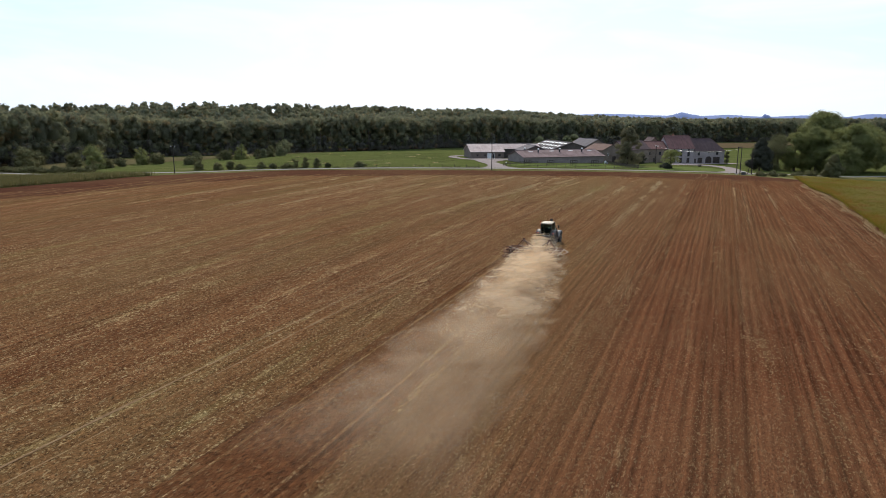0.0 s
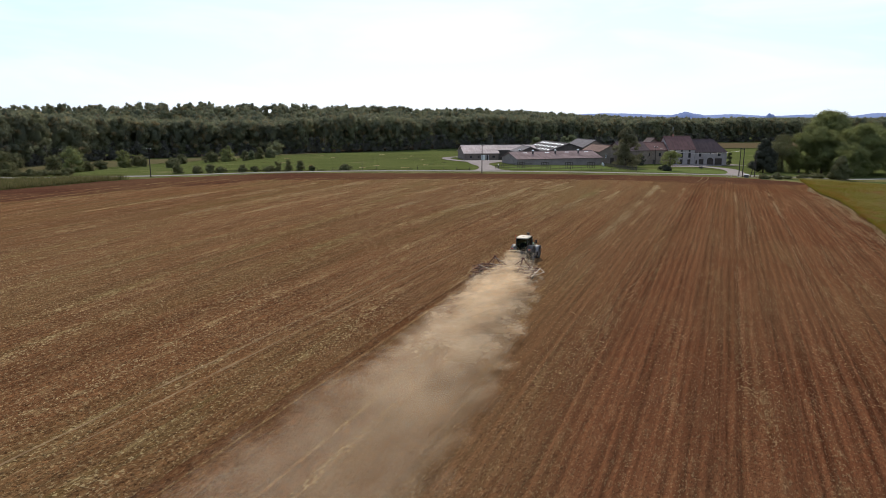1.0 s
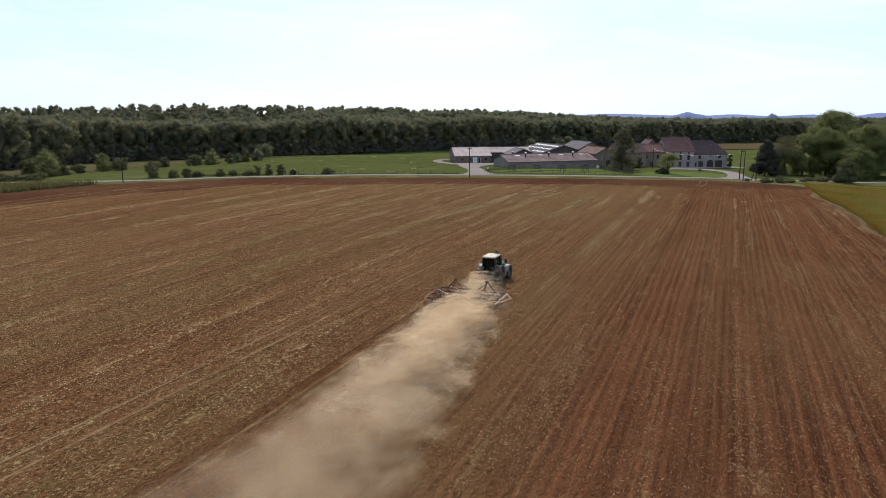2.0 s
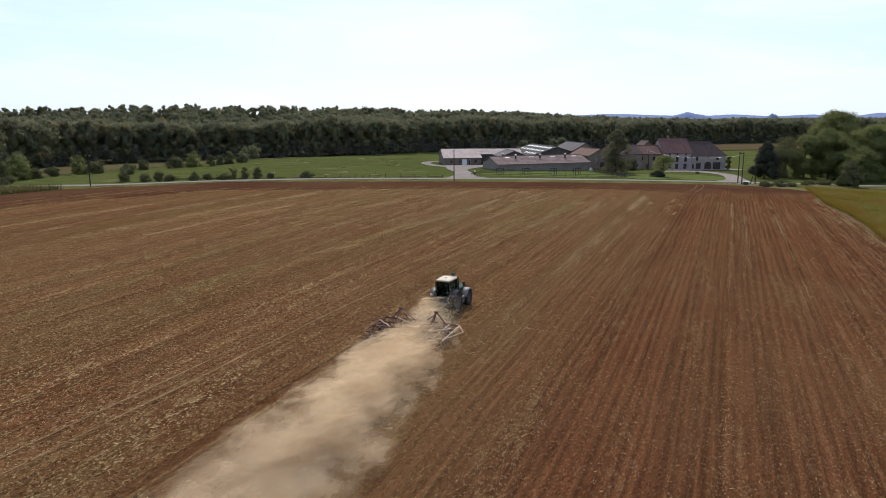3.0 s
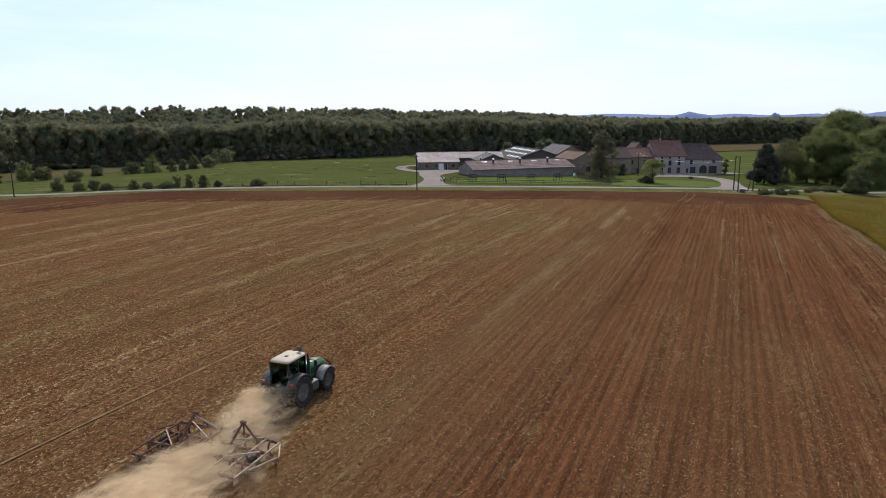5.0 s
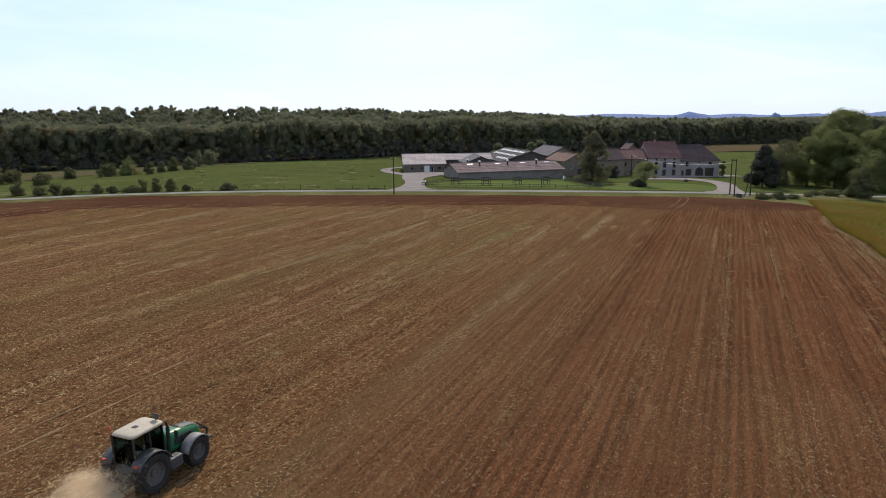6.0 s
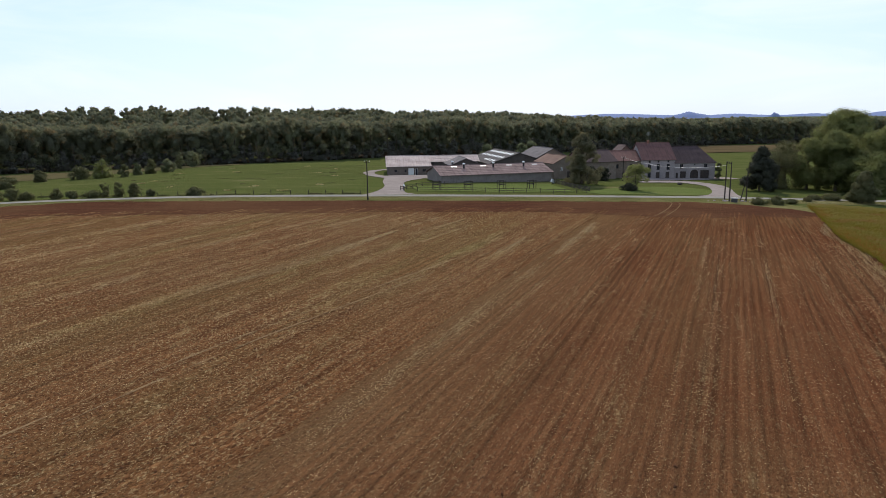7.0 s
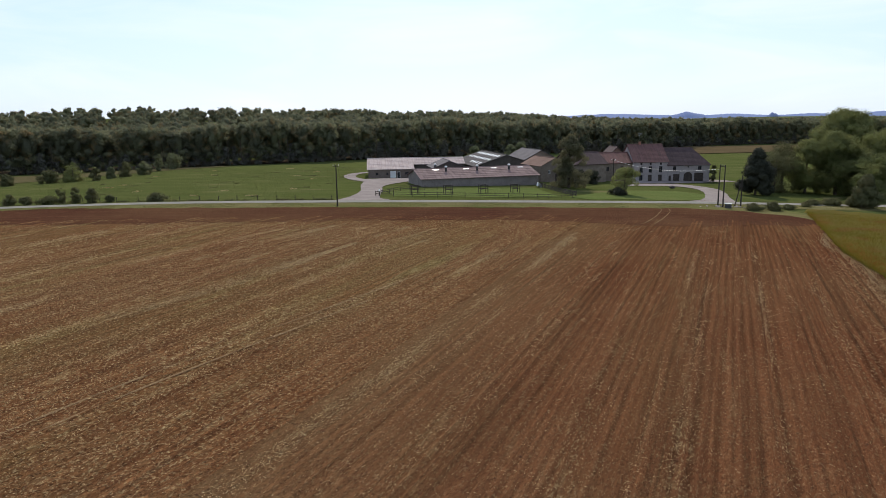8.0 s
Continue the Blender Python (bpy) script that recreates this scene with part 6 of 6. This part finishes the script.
def litter():
    """Straw and clods lying on the field."""
    rng = np.random.default_rng(9)
    n = 330000
    u, v = 55 + 160 * rng.uniform(size=n) ** 1.15, rng.uniform(-95, EDGE_V - 0.5, n)
    bands = 0.5 + 0.5 * np.sin(v * 1.9 + 2.2 * np.sin(v * 0.37)) * np.sin(v * 0.71 + 1.0)
    thick = np.interp(v, (-22, -6), (0.62, 0.22)) + 0.3 * (np.abs(v - 22) < 3)
    thick = thick * np.clip((222 - u) / 70, 0, 1) ** np.where(v < -18, 0.3, 1.0)
    keep = (rng.uniform(size=n) < thick * (0.35 + 0.9 * bands)) & ~((np.abs(v + 22) < 3.8) & (u < 88))
    x, y = plan(u[keep], v[keep])
    inside = (y < top_edge(x) - headland_depth(x)) & (x > left_edge(y) + 28)
    x, y = x[inside], y[inside]
    for vc, spread_v, u0, u1, count in ((10.5, 0.28, 100, 208, 3000), (2.9, 0.18, 60, 195, 2200), (5.0, 0.35, 120, 190, 1300), (-7.5, 0.3, 70, 190, 1800), (21.5, 0.9, 70, 200, 5200), (16.5, 0.3, 90, 190, 1400), (22.6, 0.35, 90, 222, 5200), (-9.2, 0.25, 60, 200, 2600), (-16.4, 0.35, 60, 205, 3200), (-16.0, 0.5, 84, 200, 6500), (-13.6, 0.35, 90, 190, 3500), (10.3, 0.2, 60, 175, 2200)):
        uu = rng.uniform(u0, u1, count)
        vv = vc + rng.normal(size=count) * spread_v + 0.15 * np.sin(uu * 0.05)
        ok = np.sin(uu * 0.31 + vc) + np.sin(uu * 0.113 + 2 * vc) + rng.normal(size=count) * 0.7 > -0.2
        xx, yy = plan(uu[ok], vv[ok])
        on = yy < top_edge(xx) - headland_depth(xx)
        x, y = np.concatenate([x, xx[on]]), np.concatenate([y, yy[on]])
    swaths = [(-46.4, 108, 204, 0.50, 17000), (-48.2, 100, 150, 0.35, 4000), (-42.0, 120, 205, 0.30, 4500), (-38.0, 100, 205, 0.35, 5500), (-28.5, 70, 200, 0.35, 5500), (-33.6, 60, 150, 0.30, 3800), (-24.5, 96, 205, 0.30, 4500),
              (-53.5, 110, 205, 0.35, 5500), (-59.5, 120, 200, 0.40, 7000), (-66.0, 110, 195, 0.40, 6500), (-74.0, 110, 190, 0.45, 6500), (-83.0, 105, 185, 0.45, 7000), (-93.0, 100, 180, 0.50, 7000), (-104.0, 100, 172, 0.55, 7500), (-116.0, 95, 165, 0.6, 7500)]
    for k, (vc, u0, u1, wide, count) in enumerate(swaths):
        uu = rng.uniform(u0, u1, count)
        vv = vc + 0.03 * (uu - 145) + rng.normal(size=count) * wide * (1.2 + 0.8 * np.sin(uu * 0.13 + 2 * k)) + 0.35 * np.sin(uu * 0.09 + k)
        ok = np.sin(uu * 0.23 + k) + np.sin(uu * 0.087 + 2 * k) + 0.6 * np.sin(uu * 0.71 + 3 * k) + rng.normal(size=count) * 0.6 > (-0.3 if k == 0 else 0.25) + 1.6 * np.clip(1 - np.minimum(uu - u0, u1 - uu) / 14, 0, 1)
        xx, yy = plan(uu[ok], vv[ok])
        on = (yy < top_edge(xx) - headland_depth(xx)) & (xx > left_edge(yy) + 29)
        x, y = np.concatenate([x, xx[on]]), np.concatenate([y, yy[on]])
    at = np.stack([x, y, ground_z(x, y) + 0.11], 1)
    specks("straw_litter", at, 0.18, rng.uniform(0.04, 0.13, len(at)) * np.clip(y / 150.0, 0.75, 1.5), 0.34, M_STRAW, "pale straw scattered over the field", "straw")
    n = 20000
    u, v = 55 + 110 * rng.uniform(size=n) ** 1.5, rng.uniform(-40, EDGE_V - 0.3, n)
    v = np.round(v / 0.75) * 0.75 + rng.normal(size=n) * 0.24
    x, y = plan(u, v)
    keep = ~((np.abs(v + 22.1) < 3) & (np.abs(u - 91) < 4)) & (y < top_edge(x) - 18)
    x, y = x[keep], y[keep]
    s = rng.uniform(0.03, 0.075, len(x)) * (1 + (rng.uniform(size=len(x)) > 0.97))
    octa = np.array([(1, 0, 0), (0, 1, 0), (-1, 0, 0), (0, -1, 0), (0, 0, 0.8)])
    jit = 1 + rng.normal(size=(len(x), 5, 1)) * 0.22
    V = octa[None] * jit * s[:, None, None] + np.stack([x, y, ground_z(x, y) + 0.07], 1)[:, None, :]
    F = np.array([(0, 1, 4), (1, 2, 4), (2, 3, 4), (3, 0, 4)])[None] + (np.arange(len(x)) * 5)[:, None, None]
    tagged(mesh_object("earth_clods", V.reshape(-1, 3), F.reshape(-1, 3), M_CLOD), "brown earth clods along the furrows", "clods", kind="stuff")


litter()


def blades(name, x, y, height, width, mat, label, category, seed, lean=0.25, base=0.0):
    rng = np.random.default_rng(seed)
    n = len(x)
    a = rng.uniform(0, 2 * np.pi, n)
    h = height * rng.uniform(0.6, 1.25, n)
    z = ground_z(x, y) + base
    dx, dy = np.cos(a) * width / 2, np.sin(a) * width / 2
    tip = rng.normal(size=(n, 2)) * (lean * h)[:, None]
    V = np.stack([np.stack([x - dx, y - dy, z], 1), np.stack([x + dx, y + dy, z], 1), np.stack([x + tip[:, 0], y + tip[:, 1], z + h], 1)], 1)
    return tagged(mesh_object(name, V.reshape(-1, 3), np.arange(3 * n).reshape(-1, 3), mat), label, category, kind="stuff")


def bulge(u):
    """Metres by which the crop swells into the field towards its far corner."""
    f = np.clip((u - 184) / 26, 0, 1)
    return 2.3 * f * f * (3 - 2 * f)


def crop():
    """The standing crop beside the field: a closed stand with loose tops."""
    rng = np.random.default_rng(15)
    us, vs = np.arange(20, 262, 1.5), np.concatenate([[EDGE_V + 1.1, EDGE_V + 1.3], np.arange(EDGE_V + 2.2, EDGE_V + 75, 1.5)])
    U, V = np.meshgrid(us, vs)
    X, Y = plan(U, V - bulge(U))
    lim = 241.0 + 0.15 * (X - 128)
    wob = RNG.normal(size=X.shape) * 0.05
    rise = np.full(X.shape, 0.62) + wob + 0.08 * np.sin(X * 0.21) * np.sin(Y * 0.17)
    rise[0] = 0.0
    X = X + np.where(V < EDGE_V + 3, rng.normal(size=X.shape) * 0.25, 0)
    Z = ground_z(X, Y) + rise
    n, k = X.shape
    i, j = np.meshgrid(np.arange(n - 1), np.arange(k - 1), indexing="ij")
    a = (i * k + j).ravel()
    a = a[Y.ravel()[a] < lim.ravel()[a]]
    tagged(mesh_object("crop_stand", np.stack([X, Y, Z], 2).reshape(-1, 3), np.stack([a, a + 1, a + k + 1, a + k], 1), M_CROP), "dense green-gold standing crop beside the tilled field", "crop", kind="stuff")
    m = 90000
    u, v = rng.uniform(60, 255, m), EDGE_V + 0.9 + 45 * rng.uniform(size=m) ** 1.6
    x, y = plan(u, v - bulge(u))
    ok = y < 241.5 + 0.15 * (x - 128)
    blades("crop_tops", x[ok], y[ok], 0.42, 0.09, M_CROP, "loose green-gold tops of the standing crop", "crop", 16, 0.3, 0.45)
    m = 9000
    u, v = rng.uniform(70, 245, m), EDGE_V + 1.2 + np.abs(rng.normal(size=m)) * 1.7
    x, y = plan(u, v - bulge(u))
    ripe = (np.sin(u * 0.19) + np.sin(u * 0.071 + 1.0) + rng.normal(size=m) * 0.6 > -0.5) & (y < 241 + 0.15 * (x - 128))
    blades("ripe_crop_edge", x[ripe], y[ripe], 0.34, 0.13, M_RIPE, "rust-orange ripening heads at the crop's edge", "crop", 29, 0.3, 0.48)
    m = 6500
    u, v = rng.uniform(40, 225, m), EDGE_V + rng.normal(size=m) * 0.42 + 0.45
    v = v + 0.5 * np.sin(u * 0.23)
    x, y = plan(u, v - bulge(u))
    blades("dry_edge_grass", x, y, 0.26, 0.10, M_STRAW, "dry pale grass along the crop's edge", "grass", 17, 0.5)


crop()


def maize():
    """Rows of maize at the left-hand side of the field."""
    rng = np.random.default_rng(18)
    x, y = np.meshgrid(np.arange(-235, -90, 0.8), np.arange(130, 262, 0.6))
    x, y = x.ravel() + rng.normal(size=x.size) * 0.1, y.ravel() + rng.normal(size=x.size) * 0.12
    ok = (x < left_edge(y) - 1.2) & (y < 226 - 0.22 * (x + 98)) & (y > 0.85 * -x + 70) & (rng.uniform(size=len(x)) < 0.8)
    x, y = x[ok], y[ok]
    ax, ay = np.repeat(x, 3), np.repeat(y, 3)
    blades("maize", ax, ay, 1.9, 0.28, M_MAIZE, "rows of drying green maize beside the field", "maize", 19, 0.22)


maize()


def rubble():
    """Pale stones tipped beside the poles at the corner of the field."""
    rng = np.random.default_rng(31)
    for _ in range(26):
        x, y, r = rng.normal(105.5, 2.6), rng.normal(238.6, 0.8), rng.uniform(0.15, 0.42)
        bm = bmesh.new()
        bmesh.ops.create_icosphere(bm, subdivisions=1, radius=r)
        for v in bm.verts:
            v.co *= rng.uniform(0.75, 1.2)
            v.co.z = v.co.z * 0.6 + r * 0.3
        ob = part("rubble_stone", bm, M_RENDER)
        ob.matrix_basis = pose(x, y, gz(x, y), 0, 0, rng.uniform(0, 360))
        tagged(ob, "pale rough stone lying beside the power poles", "stone", "stones beside the poles")


rubble()


def verge_grass():
    rng = np.random.default_rng(23)
    line = smooth_line(ROAD, 0.5)
    line = line[(line[:, 0] > -120) & (line[:, 0] < 170)]
    m = 26000
    i = rng.integers(0, len(line), m)
    off = np.where(rng.uniform(size=m) < 0.75, -rng.uniform(2.8, 11.0, m), rng.uniform(2.6, 5.5, m))
    x, y = line[i, 0] + rng.normal(size=m) * 0.3, line[i, 1] + off
    patchy = np.sin(x * 0.35) * np.sin(x * 0.083 + 1.3) + rng.normal(size=m) * 0.6 > -0.3
    blades("verge_tufts", x[patchy], y[patchy], 0.15, 0.16, M_BLADE, "rough grass tufts along the lane", "grass", 24, 0.6)
    m = 30000
    x, y = rng.uniform(-110, 130, m), rng.uniform(250, 400, m)
    clear = (np.abs(x - 20) > 16) & ~(x > 20)
    blades("meadow_tufts", x[clear], y[clear], 0.15, 0.14, M_BLADE, "uneven tufts of meadow grass", "grass", 25, 0.5)
    post_line = smooth_line([(-78, 252.5, 0), (-40, 247.0, 0), (-10, 245.6, 0), (13, 245.4, 0)], 0.25)
    m = 9000
    i = rng.integers(0, len(post_line), m)
    x, y = post_line[i, 0] + rng.normal(size=m) * 0.2, post_line[i, 1] + rng.normal(size=m) * 0.35
    thick = np.sin(x * 1.43) + 0.8 * np.sin(x * 0.61 + 1.0) + 0.7 * np.sin(x * 0.173) + rng.normal(size=m) * 0.9 > 0.9
    blades("fence_tussocks", x[thick], y[thick], 0.42, 0.2, M_BUSH, "dark uncut tussocks and weeds along the meadow fence", "weeds", 26, 0.35)
    for name, label, mat, count, seed in (("meadow_weeds", "dark weeds in loose clumps on the meadow", M_BUSH, 26, 27), ("meadow_hay", "pale dry grass lying in patches on the meadow", M_STRAW, 14, 28)):
        cx, cy = rng.uniform(-75, 5, count), rng.uniform(252, 400, count)
        x = np.repeat(cx, 34) + rng.normal(size=count * 34) * np.repeat(rng.uniform(0.3, 1.3, count), 34)
        y = np.repeat(cy, 34) + rng.normal(size=count * 34) * np.repeat(rng.uniform(0.3, 1.0, count), 34)
        blades(name, x, y, 0.30, 0.22, mat, label, "weeds" if mat is M_BUSH else "grass", seed, 0.6)


verge_grass()
